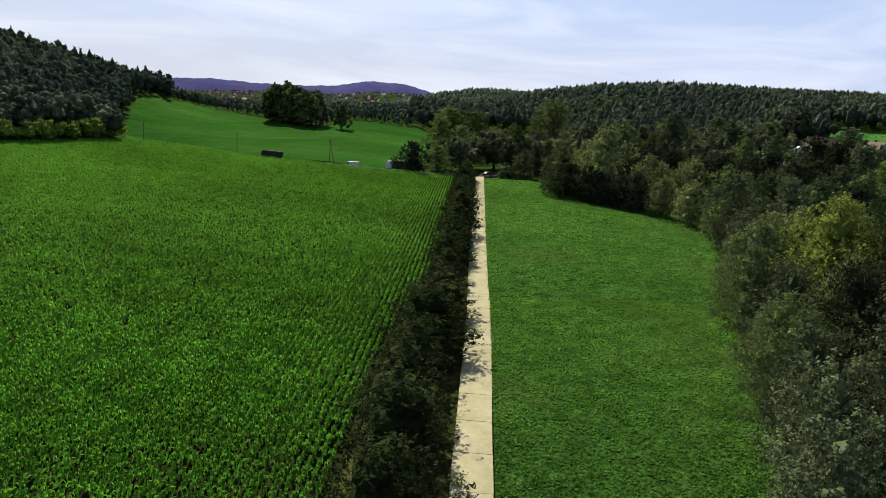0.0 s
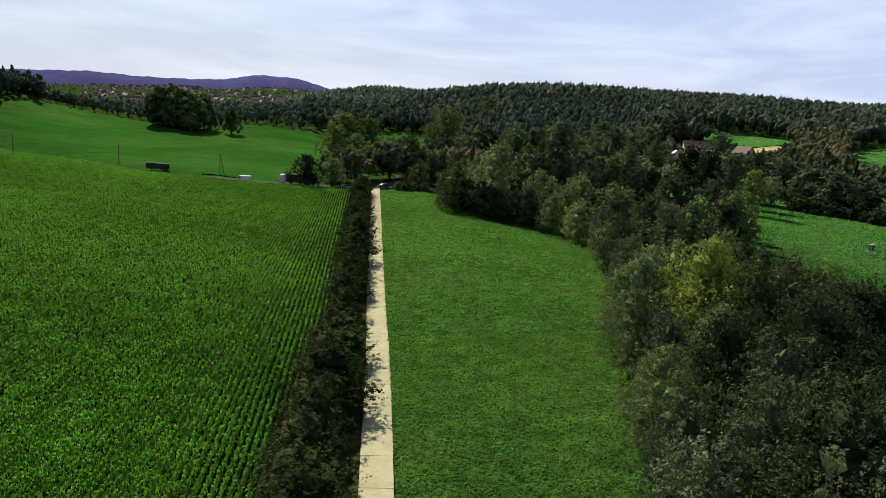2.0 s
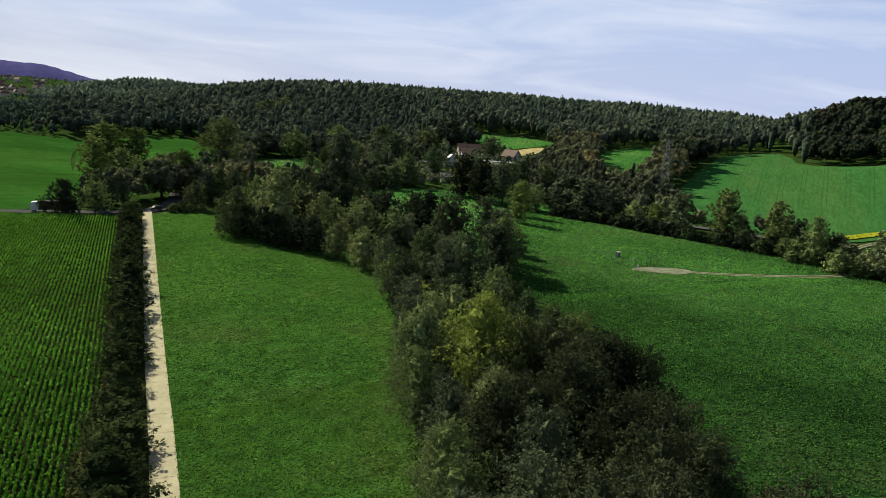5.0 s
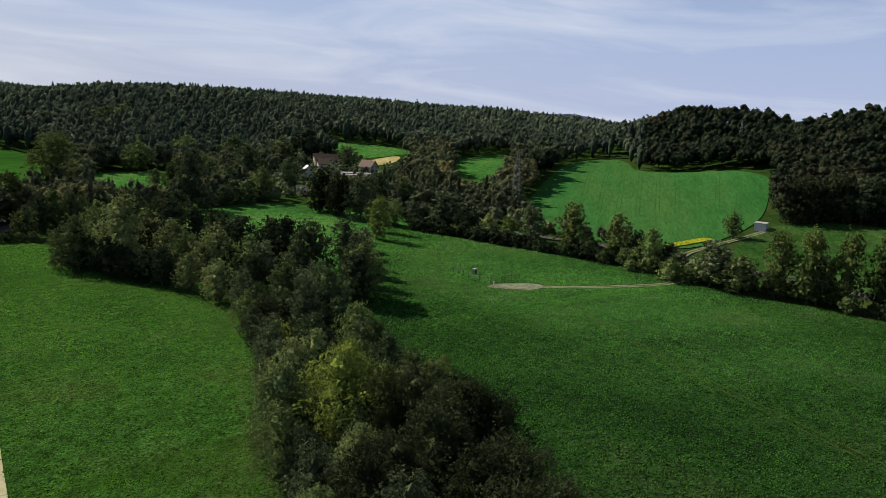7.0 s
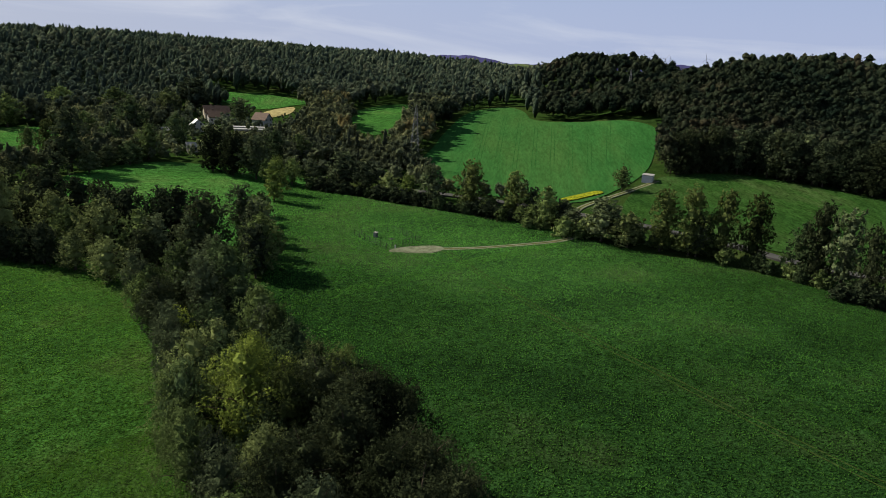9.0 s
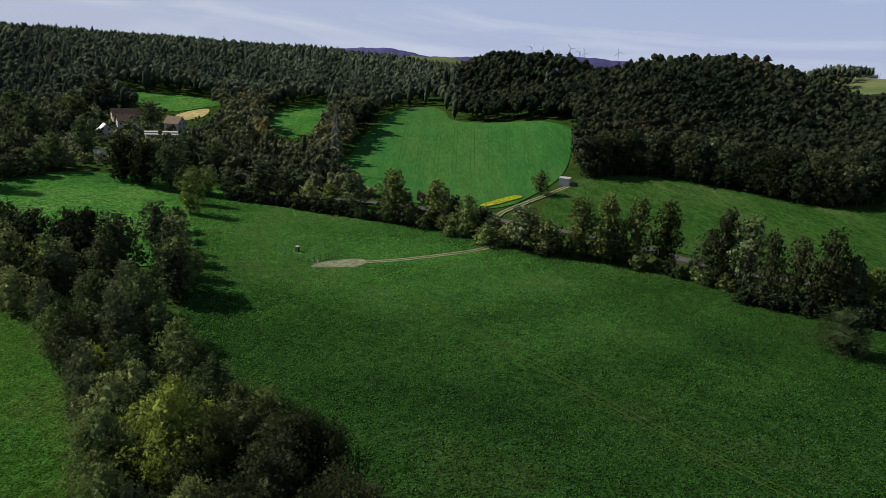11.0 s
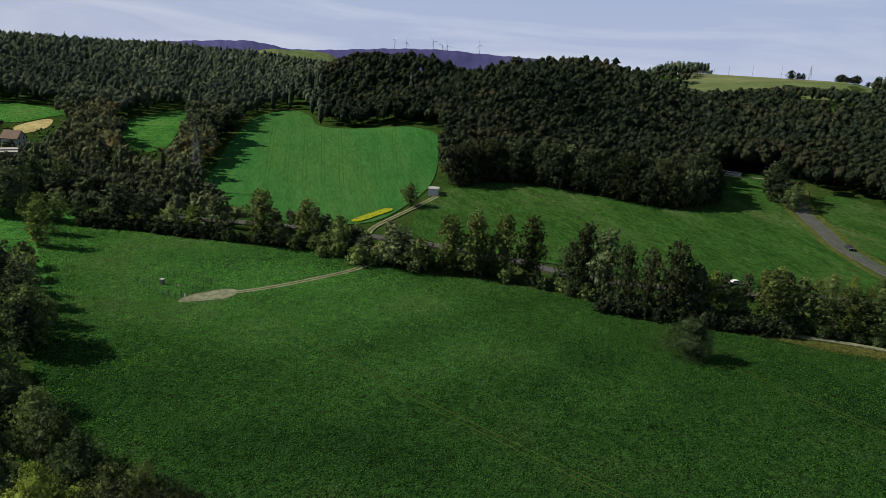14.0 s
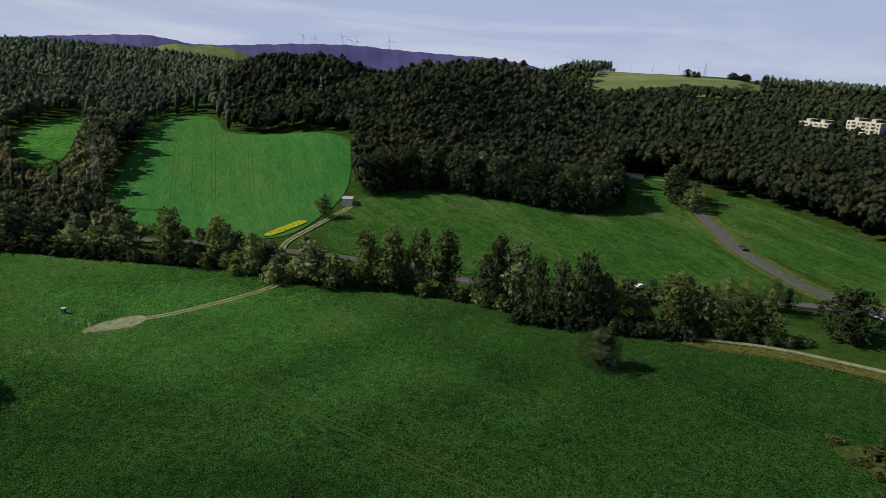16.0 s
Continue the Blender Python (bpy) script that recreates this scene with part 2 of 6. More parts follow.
LEAF_TIPS = foliage("pale_tipped_leaves", (0.0229, 0.03199, 0.01212), (0.1991, 0.2407, 0.08771))
VALLEY_WOODS = woodland("varied_valley_trees", [(0.0, (0.07282, 0.09274, 0.06172)), (0.4, (0.1214, 0.1494, 0.08547)), (0.65, (0.1821, 0.2118, 0.1069)), (0.85, (0.2791, 0.3026, 0.1424)), (1.0, (0.3154, 0.2723, 0.1187))])
# dark stops raised and greyed: distance haze painted into the leaf colour
WOODS = woodland("mixed_woodland_hazed", [(0.0, (0.05363, 0.07989, 0.06249)), (0.45, (0.08341, 0.1162, 0.07406)), (0.7, (0.1192, 0.1416, 0.0926)), (0.86, (0.1689, 0.2088, 0.1273)), (1.0, (0.1093, 0.1212, 0.07704))])
HILL_WOODS = woodland("dark_pine_wood", [(0.0, (0.01983, 0.03503, 0.02378)), (0.5, (0.03682, 0.05257, 0.03014)), (0.8, (0.05664, 0.07155, 0.04122)), (1.0, (0.07364, 0.06862, 0.04122))], 0.15)
CORN = foliage("corn_leaves", (0.061, 0.1807, 0.01553), (0.1707, 0.3736, 0.0388), 0.45)
patches(CORN, 0.03, 0.8, 1.12)
patches(CROP_W, 0.02, 0.8, 1.15)


# ---- the lie of the land ----
def sstep(a, b, v):
    u = np.clip((v - a) / (b - a), 0.0, 1.0)
    return u * u * (3 - 2 * u)


def knoll(x, y, cx, cy, rx, ry, amp):
    return amp * sstep(1.0, 0.1, np.hypot((x - cx) / rx, (y - cy) / ry))


def ridge(x, y, cx, cy, turn, long, wide, amp):
    u = (x - cx) * math.cos(turn) + (y - cy) * math.sin(turn)
    v = (y - cy) * math.cos(turn) - (x - cx) * math.sin(turn)
    return amp * np.exp(-((u / long) ** 2) / 2 - (v / wide) ** 2 / 2)


def land(x, y):
    s = x + 0.25 * y
    z = 5 * (1 - np.exp(-np.maximum(s, 0) / 60)) + 22 * sstep(200, 440, s)
    z = z + 70 * np.exp(-((x + 420) ** 2 + (y - 430) ** 2) / (2 * 120**2))
    z = z + 7 * np.exp(-((x + 195) ** 2 + (y - 585) ** 2) / (2 * 130**2)) + 4 * sstep(120, 300, y) * sstep(20, -60, x)
    z = z + knoll(x, y, -420, 2350, 700, 700, 20) + knoll(x, y, -250, 510, 110, 110, 5)
    z = z + ridge(x, y, 320, 830, 0.0, 330, 190, 32) + ridge(x, y, 790, 738, -0.3, 190, 120, 19) + ridge(x, y, 55, 1270, 0.0, 120, 150, 29)
    z = z + np.maximum(knoll(x, y, 560, 342, 165, 125, 35.5), knoll(x, y, 520, 182, 205, 150, 34.5))
    z = z + (30 * sstep(450, 800, x) + 20 * sstep(870, 990, x)) * sstep(330, 170, y) * sstep(-900, -500, y) - knoll(x, y, 800, 150, 230, 140, 12) - knoll(x, y, 672, -98, 190, 140, 11.5) - 9 * sstep(-20, -70, y) * sstep(780, 900, x)
    off = (x + 40) * 0.58 + (y - 262) * 0.81
    z = z - 3.0 * np.exp(-((off / 7) ** 2)) * sstep(-44, -58, x) * sstep(-220, -170, x)
    return z + 34 * sstep(900, 3000, np.hypot(x, y)) * (1 - sstep(100, 900, x))


def mesh_of(name, verts, faces, mat, smooth=False):
    """A mesh from arrays; faces is an n x 3 or n x 4 array."""
    me = bpy.data.meshes.new(name)
    verts, faces = np.asarray(verts, np.float32), np.asarray(faces, np.int32)
    me.vertices.add(len(verts))
    me.vertices.foreach_set("co", verts.ravel())
    k = faces.shape[1]
    me.loops.add(faces.size)
    me.loops.foreach_set("vertex_index", faces.ravel())
    me.polygons.add(len(faces))
    me.polygons.foreach_set("loop_start", np.arange(0, faces.size, k, dtype=np.int32))
    me.polygons.foreach_set("use_smooth", np.full(len(faces), smooth))
    me.update(calc_edges=True)
    me.materials.append(mat)
    return me


def part(name, data, parent, label=""):
    ob = new(name, data)
    ob.parent = parent
    return tagged(ob, label)


def bm_mesh(name, bm, mat, smooth=False):
    me = bpy.data.meshes.new(name)
    bm.to_mesh(me)
    bm.free()
    me.materials.append(mat)
    for p in me.polygons:
        p.use_smooth = smooth
    return me


def inside(poly, x, y):
    poly = np.asarray(poly, float)
    hit = np.zeros(np.shape(x), bool)
    for (ax, ay), (bx, by) in zip(poly, np.roll(poly, -1, 0)):
        cross = (ay > y) != (by > y)
        hit ^= cross & (x < (bx - ax) * (y - ay) / (by - ay + 1e-12) + ax)
    return hit


def curve(points, step=4.0, closed=False):
    """A smooth line through the points, as an array with about the given step."""
    p = np.asarray(points, float)
    n = len(p)
    out = []
    for k in range(n if closed else n - 1):
        a, b, c, d = (p[(k + j) % n] if closed else p[min(max(k + j, 0), n - 1)] for j in (-1, 0, 1, 2))
        for u in np.linspace(0, 1, max(2, int(np.hypot(*(c - b)) / step)), endpoint=False):
            out.append(0.5 * (2 * b + (c - a) * u + (2 * a - 5 * b + 4 * c - d) * u**2 + (3 * b - a - 3 * c + d) * u**3))
    return np.array(out if closed else out + [p[-1]])


def sheet(name, poly, mat, label, category, cell=5.0, lift=0.0):
    """A piece of open land, laid over the ground inside an outline."""
    line = curve(poly, 6.0, True)
    lo, hi = line.min(0) - cell, line.max(0) + cell
    nx, ny = (int((hi[k] - lo[k]) / cell) + 2 for k in (0, 1))
    gx, gy = np.meshgrid(lo[0] + cell * np.arange(nx), lo[1] + cell * np.arange(ny), indexing="ij")
    keep = inside(line, gx[:-1, :-1] + cell / 2, gy[:-1, :-1] + cell / 2)
    idx = np.arange(nx * ny).reshape(nx, ny)
    quads = np.stack([idx[:-1, :-1], idx[1:, :-1], idx[1:, 1:], idx[:-1, 1:]], -1)[keep]
    count = np.bincount(quads.ravel(), minlength=nx * ny)
    xy = np.stack([gx.ravel(), gy.ravel()], -1)
    for v in np.nonzero((count > 0) & (count < 4))[0]:
        a, b = line, np.roll(line, -1, 0)
        d = b - a
        u = np.clip(((xy[v] - a) * d).sum(1) / ((d * d).sum(1) + 1e-9), 0, 1)[:, None]
        q = a + u * d
        xy[v] = q[np.argmin(((q - xy[v]) ** 2).sum(1))]
    used = np.nonzero(count)[0]
    back_to = np.zeros(nx * ny, int)
    back_to[used] = np.arange(len(used))
    x, y = xy[used].T
    ob = new(name, mesh_of(name, np.stack([x, y, land(x, y) + lift], -1), back_to[quads], mat, True))
    return tagged(ob, label, category, kind="structure")


def ribbon_mesh(name, line, width, mat, lift, depth=0.25):
    """A strip of road along a line, with sides that go down into the ground."""
    t = np.gradient(line, axis=0)
    t /= np.linalg.norm(t, axis=1)[:, None]
    side = np.stack([-t[:, 1], t[:, 0]], -1)
    w = np.broadcast_to(np.asarray(width, float), (len(line),))[:, None] / 2
    z = land(line[:, 0], line[:, 1])[:, None] + lift
    rows = [np.hstack([line + side * w * k, z - d]) for k, d in ((1, depth), (1, 0), (-1, 0), (-1, depth))]
    n = len(line)
    faces = [[a * n + j, a * n + j + 1, (a + 1) * n + j + 1, (a + 1) * n + j] for a in range(3) for j in range(n - 1)]
    me = mesh_of(name, np.concatenate(rows), faces, mat)
    me.flip_normals() if me.polygons[n].normal.z < 0 else None
    return me


# one sheet of ground out to the horizon
radii = np.r_[0.0, 3 * 1.045 ** np.arange(0, 168)]
turns = np.radians(np.arange(0, 360, 1.5))
rr, aa = np.meshgrid(radii, turns, indexing="ij")
gx, gy = rr * np.sin(aa), rr * np.cos(aa)
nr, na = rr.shape
idx = np.arange(nr * na).reshape(nr, na)
nxt = np.roll(idx, -1, 1)
quads = np.stack([idx[:-1], nxt[:-1], nxt[1:], idx[1:]], -1).reshape(-1, 4)[:, ::-1]
ground = new("ground", mesh_of("ground", np.stack([gx, gy, land(gx, gy) - 0.3], -1).reshape(-1, 3), quads, GROUND, True))
tagged(ground, "rough green grassland of a wide valley with wooded hills", "ground", kind="structure")

# outlines of the open land
P_CORN = [(-9.5, -40), (-6.8, 20), (-6.2, 46), (-4.2, 80), (-1.6, 98), (0.4, 126), (5, 226), (5, 246), (-36, 252), (-60, 273), (-80, 284), (-112, 294), (-130, 291), (-146, 266), (-175, 232), (-240, 170), (-240, -40)]
P_MEADOW = [(1.0, -40), (3.5, 15), (6.1, 61), (8, 100), (9.6, 140), (16, 256), (33, 255), (45, 215), (60, 190), (62, 150), (52, 118), (44, 88), (40, 60), (38, 15), (34, -40)]
P_EAST = [(70, -60), (58, 20), (60, 60), (68, 100), (84, 140), (118, 185), (150, 240), (165, 243), (176, 205), (194, 146), (196, 106), (204, 84), (204, 52), (201, 31), (204, 13), (212, -13), (205, -49), (200, -120), (90, -110)]
P_NORTH = [(88, 190), (82, 250), (88, 297), (128, 326), (152, 315), (176, 258), (152, 214), (122, 172)]
P_UPPER = [(222, 234), (262, 264), (296, 288), (387, 348), (418, 352), (412, 325), (373, 286), (371, 252), (375, 226), (367, 201), (352, 188), (296, 160), (256, 151.5), (227, 156), (212, 196)]
P_SLOPE = [(281, 148), (292, 146), (309, 131), (315, 112), (315, 95), (315, 75), (314, 58), (319, 44), (327, 36), (354, 37), (383, 44), (393, 40), (395, 15), (345, 3), (306, -9), (278, -31), (250, -30), (240, 20), (228, 90), (228, 128), (252, 143)]
P_BEYOND = [(340, -6), (381, -8), (371, -26), (359, -43), (346, -56), (332, -74), (285, -100), (268, -70), (290, -38), (314, -14)]
P_WEST = [(-25, 262), (-16, 290), (-45, 380), (-62, 410), (-88, 448), (-121, 495), (-168, 512), (-197, 480), (-165, 380), (-130, 300), (-105, 292), (-66, 285)]
P_WEST_FAR = [(-62, 519), (-31, 512), (-8, 512), (-12, 430), (-12, 290), (-54, 372), (-76, 436)]
P_BACK = [(-12, 292), (-10, 380), (-6, 516), (33, 556), (62, 548), (66, 440), (50, 360), (10, 300)]
P_BACK_E = [(90, 365), (84, 440), (128, 448), (120, 380)]
P_VILLAGE = [(248, 492), (267, 480), (284, 456), (290, 416), (276, 411), (252, 412), (245, 430), (244, 460)]
P_GAP = [(283, 363), (298, 372), (354, 386), (306, 338), (262, 303), (255, 318)]
P_STRAW = [(236, 390), (247, 404), (270, 408), (264, 396), (250, 386)]
P_CLEAR = [(690, -14), (735, -20), (748, 22), (700, 26)]
P_CLEAR_N = [(765, 62), (805, 66), (812, 92), (770, 90)]
P_PLATEAU = [(872, -20), (866, 60), (872, 150), (1100, 190), (1300, 180), (1300, -60), (960, -45)]
OPEN = [P_CLEAR, P_CLEAR_N, P_CORN, P_MEADOW, P_EAST, P_NORTH, P_UPPER, P_SLOPE, P_BEYOND, P_WEST, P_WEST_FAR, P_BACK, P_BACK_E, P_VILLAGE, P_GAP, P_STRAW]
sheet("verge", [(-10, -40), (-7, 15), (-6.5, 46), (-5, 85), (-2.5, 126), (3, 240), (14, 256), (7.5, 126), (5.2, 85), (3.2, 46), (2, 15), (-0.5, -40)], VERGE_DARK, "rough grass verge under the hedge with shade painted in", "verge", 3.0, -0.02)
sheet("corn_soil", P_CORN, SOIL, "dark soil between the rows of a corn field", "field")
sheet("meadow", P_MEADOW, MEADOW, "mown green meadow beside the concrete lane", "meadow", 4.0)
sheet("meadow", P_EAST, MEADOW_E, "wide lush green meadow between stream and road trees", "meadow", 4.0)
sheet("meadow", P_NORTH, MEADOW_N, "green meadow in front of the village trees", "meadow", lift=-0.05)
sheet("crop_field", P_UPPER, CROP, "bluish green young crop field with faint tractor lines", "field")
sheet("pasture", P_SLOPE, PASTURE, "sloping pasture with dry streaks below the wood", "meadow")
sheet("pasture", P_BEYOND, PASTURE, "sloping pasture beyond the country road", "meadow")
sheet("crop_field", P_WEST, CROP_W, "smooth green crop field rising to the wooded hill", "field")
sheet("crop_field", P_WEST_FAR, CROP_W, "bright green field strip behind a tree clump", "field", lift=-0.05)
sheet("meadow", P_BACK, CROP_W, "green field behind the trees at the crossing", "meadow", lift=-0.03)
sheet("meadow", P_BACK_E, MEADOW_N, "green clearing between woods", "meadow")
sheet("meadow", P_VILLAGE, MEADOW_N, "green meadow above the village roofs", "meadow")
sheet("meadow", P_GAP, MEADOW_N, "small green meadow among the woods", "meadow")
sheet("meadow", P_CLEAR, PASTURE, "small dry clearing in the far wood", "meadow", 8.0)
sheet("meadow", P_CLEAR_N, CROP_W, "small green clearing in the far wood", "meadow", 8.0)
sheet("meadow", P_PLATEAU, FAR_FIELD, "pale green fields on the far plateau", "field", 30.0, 0.3)
sheet("stubble_field", P_STRAW, STUBBLE, "pale straw coloured stubble beside the village", "field")

# ---- roads and tracks ----
lane = tagged(new("concrete_lane"), "straight pale concrete slab lane beside a hedge of trees", "road", kind="structure")
LANE = curve([(-1.0, -50), (1.2, 0), (3.5, 44), (4.5, 61), (6.0, 86), (7.9, 127), (14.5, 253), (15, 262)], 2.0)
along = np.r_[0, np.cumsum(np.hypot(*np.diff(LANE, axis=0).T))]
part("lane_bed", ribbon_mesh("lane_bed", LANE, 2.9, JOINT, 0.10, 0.5), lane, "weedy dark joints between slabs")
for k in range(int(along[-1] / 5.6)):
    cut = np.linspace(5.6 * k + 0.03, 5.6 * (k + 1) - 0.03, 3)
    bit = np.stack([np.interp(cut, along, LANE[:, j]) for j in (0, 1)], -1)
    part("slab", ribbon_mesh("slab", bit, 3.05 + 0.03 * math.sin(k * 2.3), CONCRETE, 0.13 + 0.008 * math.sin(k * 5.1), 0.3), lane)

road = tagged(new("country_road"), "grey asphalt country road with white edge lines", "road", kind="structure")
ROAD_E = curve([(384, 8), (360, 6), (340, 1), (322, -7), (306, -14), (279, -35), (264, -58), (250, -100)], 4.0)
part("asphalt", ribbon_mesh("asphalt", ROAD_E, 6.6, ASPHALT, 0.16, 0.6), road)
for off in (-3.0, 0.0, 3.0):
    t = np.gradient(ROAD_E, axis=0)
    t /= np.linalg.norm(t, axis=1)[:, None]
    part("edge_line" if off else "centre_line", ribbon_mesh("line", ROAD_E + off * np.stack([-t[:, 1], t[:, 0]], -1), 0.22, WHITE_LINE, 0.175, 0.02), road)
tang = np.gradient(ROAD_E, axis=0)
tang /= np.linalg.norm(tang, axis=1)[:, None]
side = np.stack([-tang[:, 1], tang[:, 0]], -1)
for off in (-5.0, 4.9):
    part("dry_verge", ribbon_mesh("dry_verge", ROAD_E + off * side, 3.0, VERGE_ROAD, 0.06, 0.3), road, "strip of dry yellowish verge grass")
for k in range(int(len(ROAD_E) * 0.42), int(len(ROAD_E) * 0.72)):
    for j in (0.0, 0.5):  # slanting bars of the hatched middle strip
        a = ROAD_E[k] + (ROAD_E[k + 1] - ROAD_E[k]) * j
        bar = np.array([a - 0.25 * side[k], a + 0.9 * side[k] + 0.9 * tang[k]])
        part("hatch_bar", ribbon_mesh("hatch_bar", bar, 0.3, WHITE_LINE, 0.178, 0.02), road)
part("hatch_line", ribbon_mesh("hatch_line", (ROAD_E + 1.0 * side)[int(len(ROAD_E) * 0.4) : int(len(ROAD_E) * 0.74)], 0.2, WHITE_LINE, 0.176, 0.02), road)
road = tagged(new("country_road"), "grey asphalt road passing the end of the lane", "road", kind="structure")
part("asphalt", ribbon_mesh("asphalt", curve([(30, 310), (26, 285), (20, 269), (10, 263), (-18, 259), (-40, 262), (-75, 287), (-110, 312), (-150, 340)], 4.0), 6.5, ASPHALT, 0.16, 0.6), road)
road = tagged(new("side_road"), "pale narrow road leading to the roadside shelter", "road", kind="structure")
part("asphalt", ribbon_mesh("asphalt", curve([(386, 52), (390, 36), (393, 20), (390, 8)], 3.0), 3.2, GRAVEL, 0.1, 0.4), road)
road = tagged(new("valley_road"), "sunlit grey valley road behind the row of trees", "road", kind="structure")
part("asphalt", ribbon_mesh("asphalt", curve([(190, 225), (207, 185), (217, 150), (225, 110), (226, 90), (224, 60), (236, 22), (252, -10), (262, -50)], 4.0), 5.5, ASPHALT, 0.12, 0.6), road)
track = tagged(new("gravel_track"), "pale gravel track across the meadow to a gravelled pad", "track", kind="structure")
TRACK = curve([(143, 145), (155, 138.5), (171, 133), (186, 128.5), (197, 128.5), (204, 134), (214, 142), (226, 148), (245, 148), (262, 147), (280, 146.5)], 3.0)
tn = np.gradient(TRACK, axis=0)
tn /= np.linalg.norm(tn, axis=1)[:, None]
for off in (-0.8, 0.8):
    part("wheel_lane", ribbon_mesh("wheel_lane", TRACK + off * np.stack([-tn[:, 1], tn[:, 0]], -1), 0.85, GRAVEL, 0.05, 0.3), track)
part("grass_strip", ribbon_mesh("grass_strip", TRACK, 0.7, VERGE, 0.06, 0.3), track)
sheet("gravel_pad", [(131, 149), (138, 150.5), (147, 147), (148, 143), (141, 141)], GRAVEL, "pale gravel turning pad at the fenced plot", "pavement", 1.5, 0.07)
path = tagged(new("foot_path"), "pale sandy path along the foot of the trees", "path", kind="structure")
part("gravel", ribbon_mesh("gravel", curve([(212, 2), (215, -13), (216.5, -28), (214, -52), (208, -80)], 3.0), 2.2, GRAVEL, 0.05, 0.3), path)


# ---- trees ----
def tubes(segs, sides=5):
    """Tapered tubes: segs are (start, end, radius at start, radius at end)."""
    verts, faces = [], []
    for a, b, ra, rb in segs:
        a, b = np.array(a, float), np.array(b, float)
        d = (b - a) / np.linalg.norm(b - a)
        u = np.cross(d, (0.3, 0.8, 0.52))
        u /= np.linalg.norm(u)
        v = np.cross(d, u)
        at = len(verts)
        for p, r in ((a, ra), (b, rb)):
            for k in range(sides):
                w = 2 * math.pi * k / sides
                verts.append(p + r * (math.cos(w) * u + math.sin(w) * v))
        faces += [[at + k, at + (k + 1) % sides, at + sides + (k + 1) % sides, at + sides + k] for k in range(sides)]
    return np.array(verts), np.array(faces)


def tufts(rng, places, outward, size, flat=0.6):
    """Leafy tufts: one bent triangle at each place, turned roughly outward."""
    n = len(places)
    nrm = outward + flat * rng.normal(size=(n, 3))
    nrm /= np.linalg.norm(nrm, axis=1)[:, None]
    u = np.cross(nrm, rng.normal(size=(n, 3)))
    u /= np.linalg.norm(u, axis=1)[:, None]
    v = np.cross(nrm, u)
    s = size * rng.uniform(0.55, 1.45, (n, 1))
    a = places + u * s * 1.2
    c = places - u * s * 0.8 + v * s * rng.uniform(0.5, 1.0, (n, 1)) - nrm * s * 0.3
    d = places - u * s * 0.8 - v * s * rng.uniform(0.5, 1.0, (n, 1)) - nrm * s * 0.3
    return np.stack([a, c, d], 1).reshape(-1, 3), np.arange(3 * n).reshape(-1, 3)


def lobes(rng, count, height, width, low, shape):
    """The rounded masses that make up a crown: centre, radii and share of the leaves."""
    def reach(f):
        if shape == "round":
            return width / 2 * math.sqrt(max(0.04, 1 - abs(2 * f - 0.8) ** 2.4 * 0.9))
        return width / 2 * (1.0 - 0.75 * abs(f - 0.42) ** 1.3 * 1.6)

    out = []
    for k in range(4):
        f = 0.15 + 0.2 * k
        r = reach(f) * 0.72
        out.append((np.array([rng.uniform(-0.06, 0.06) * width, rng.uniform(-0.06, 0.06) * width, low + (height - low) * f]), np.array([r, r, (height - low) * 0.2]), 0.5))
    bulge, bulge2 = rng.uniform(0, 6.283, 2)
    for k in range(3 * count):
        f = ((k + 0.5) / (3 * count)) ** 0.85
        w = k * 2.399963 + rng.uniform(-0.5, 0.5)
        r = width * rng.choice([0.045, 0.06, 0.08, 0.1, 0.15]) * rng.uniform(0.85, 1.2) * (1.15 - 0.35 * f)
        d = reach(f) * (1 + 0.13 * math.sin(w + bulge) + 0.1 * math.sin(2 * w + 5 * f + bulge2))
        d = max(0.0, d * rng.uniform(0.66, 1.16) - r * 0.7)
        z = low + (height - low) * f * 0.95 - r * 0.3
        out.append((np.array([d * math.cos(w), d * math.sin(w), max(z, low + r * 0.3)]), np.array([r, r, r * rng.uniform(0.8, 1.15)]), 1.0))
    return out


_ball = bmesh.new()
bmesh.ops.create_icosphere(_ball, subdivisions=1, radius=1.0)
BALL_V = np.array([v.co[:] for v in _ball.verts])
BALL_F = np.array([[v.index for v in f.verts] for f in _ball.faces])
_ball.free()
_dome = bmesh.new()
bmesh.ops.create_icosphere(_dome, subdivisions=2, radius=1.0)
bmesh.ops.delete(_dome, geom=[v for v in _dome.verts if v.co.z < -0.6], context="VERTS")
_dome.verts.index_update()
DOME_V = np.array([v.co[:] for v in _dome.verts])
DOME_F = np.array([[v.index for v in f.verts] for f in _dome.faces])
_dome.free()


def sprays(rng, tips, axes, reach, leaf, per, flat=0.3):
    """Leafy twig ends: at each tip a loose spray of leaves strung along its axis."""
    n = len(tips)
    axes = axes + 0.38 * rng.normal(size=(n, 3)) + [0, 0, 0.15]
    axes /= np.linalg.norm(axes, axis=1)[:, None]
    along = np.repeat(axes * reach * rng.uniform(0.4, 1.3, (n, 1)), per, 0)
    where = np.repeat(tips, per, 0) + along * rng.uniform(-1, 1, (n * per, 1)) + rng.normal(size=(n * per, 3)) * reach * 0.3
    return tufts(rng, where, np.repeat(axes, per, 0), leaf, flat)


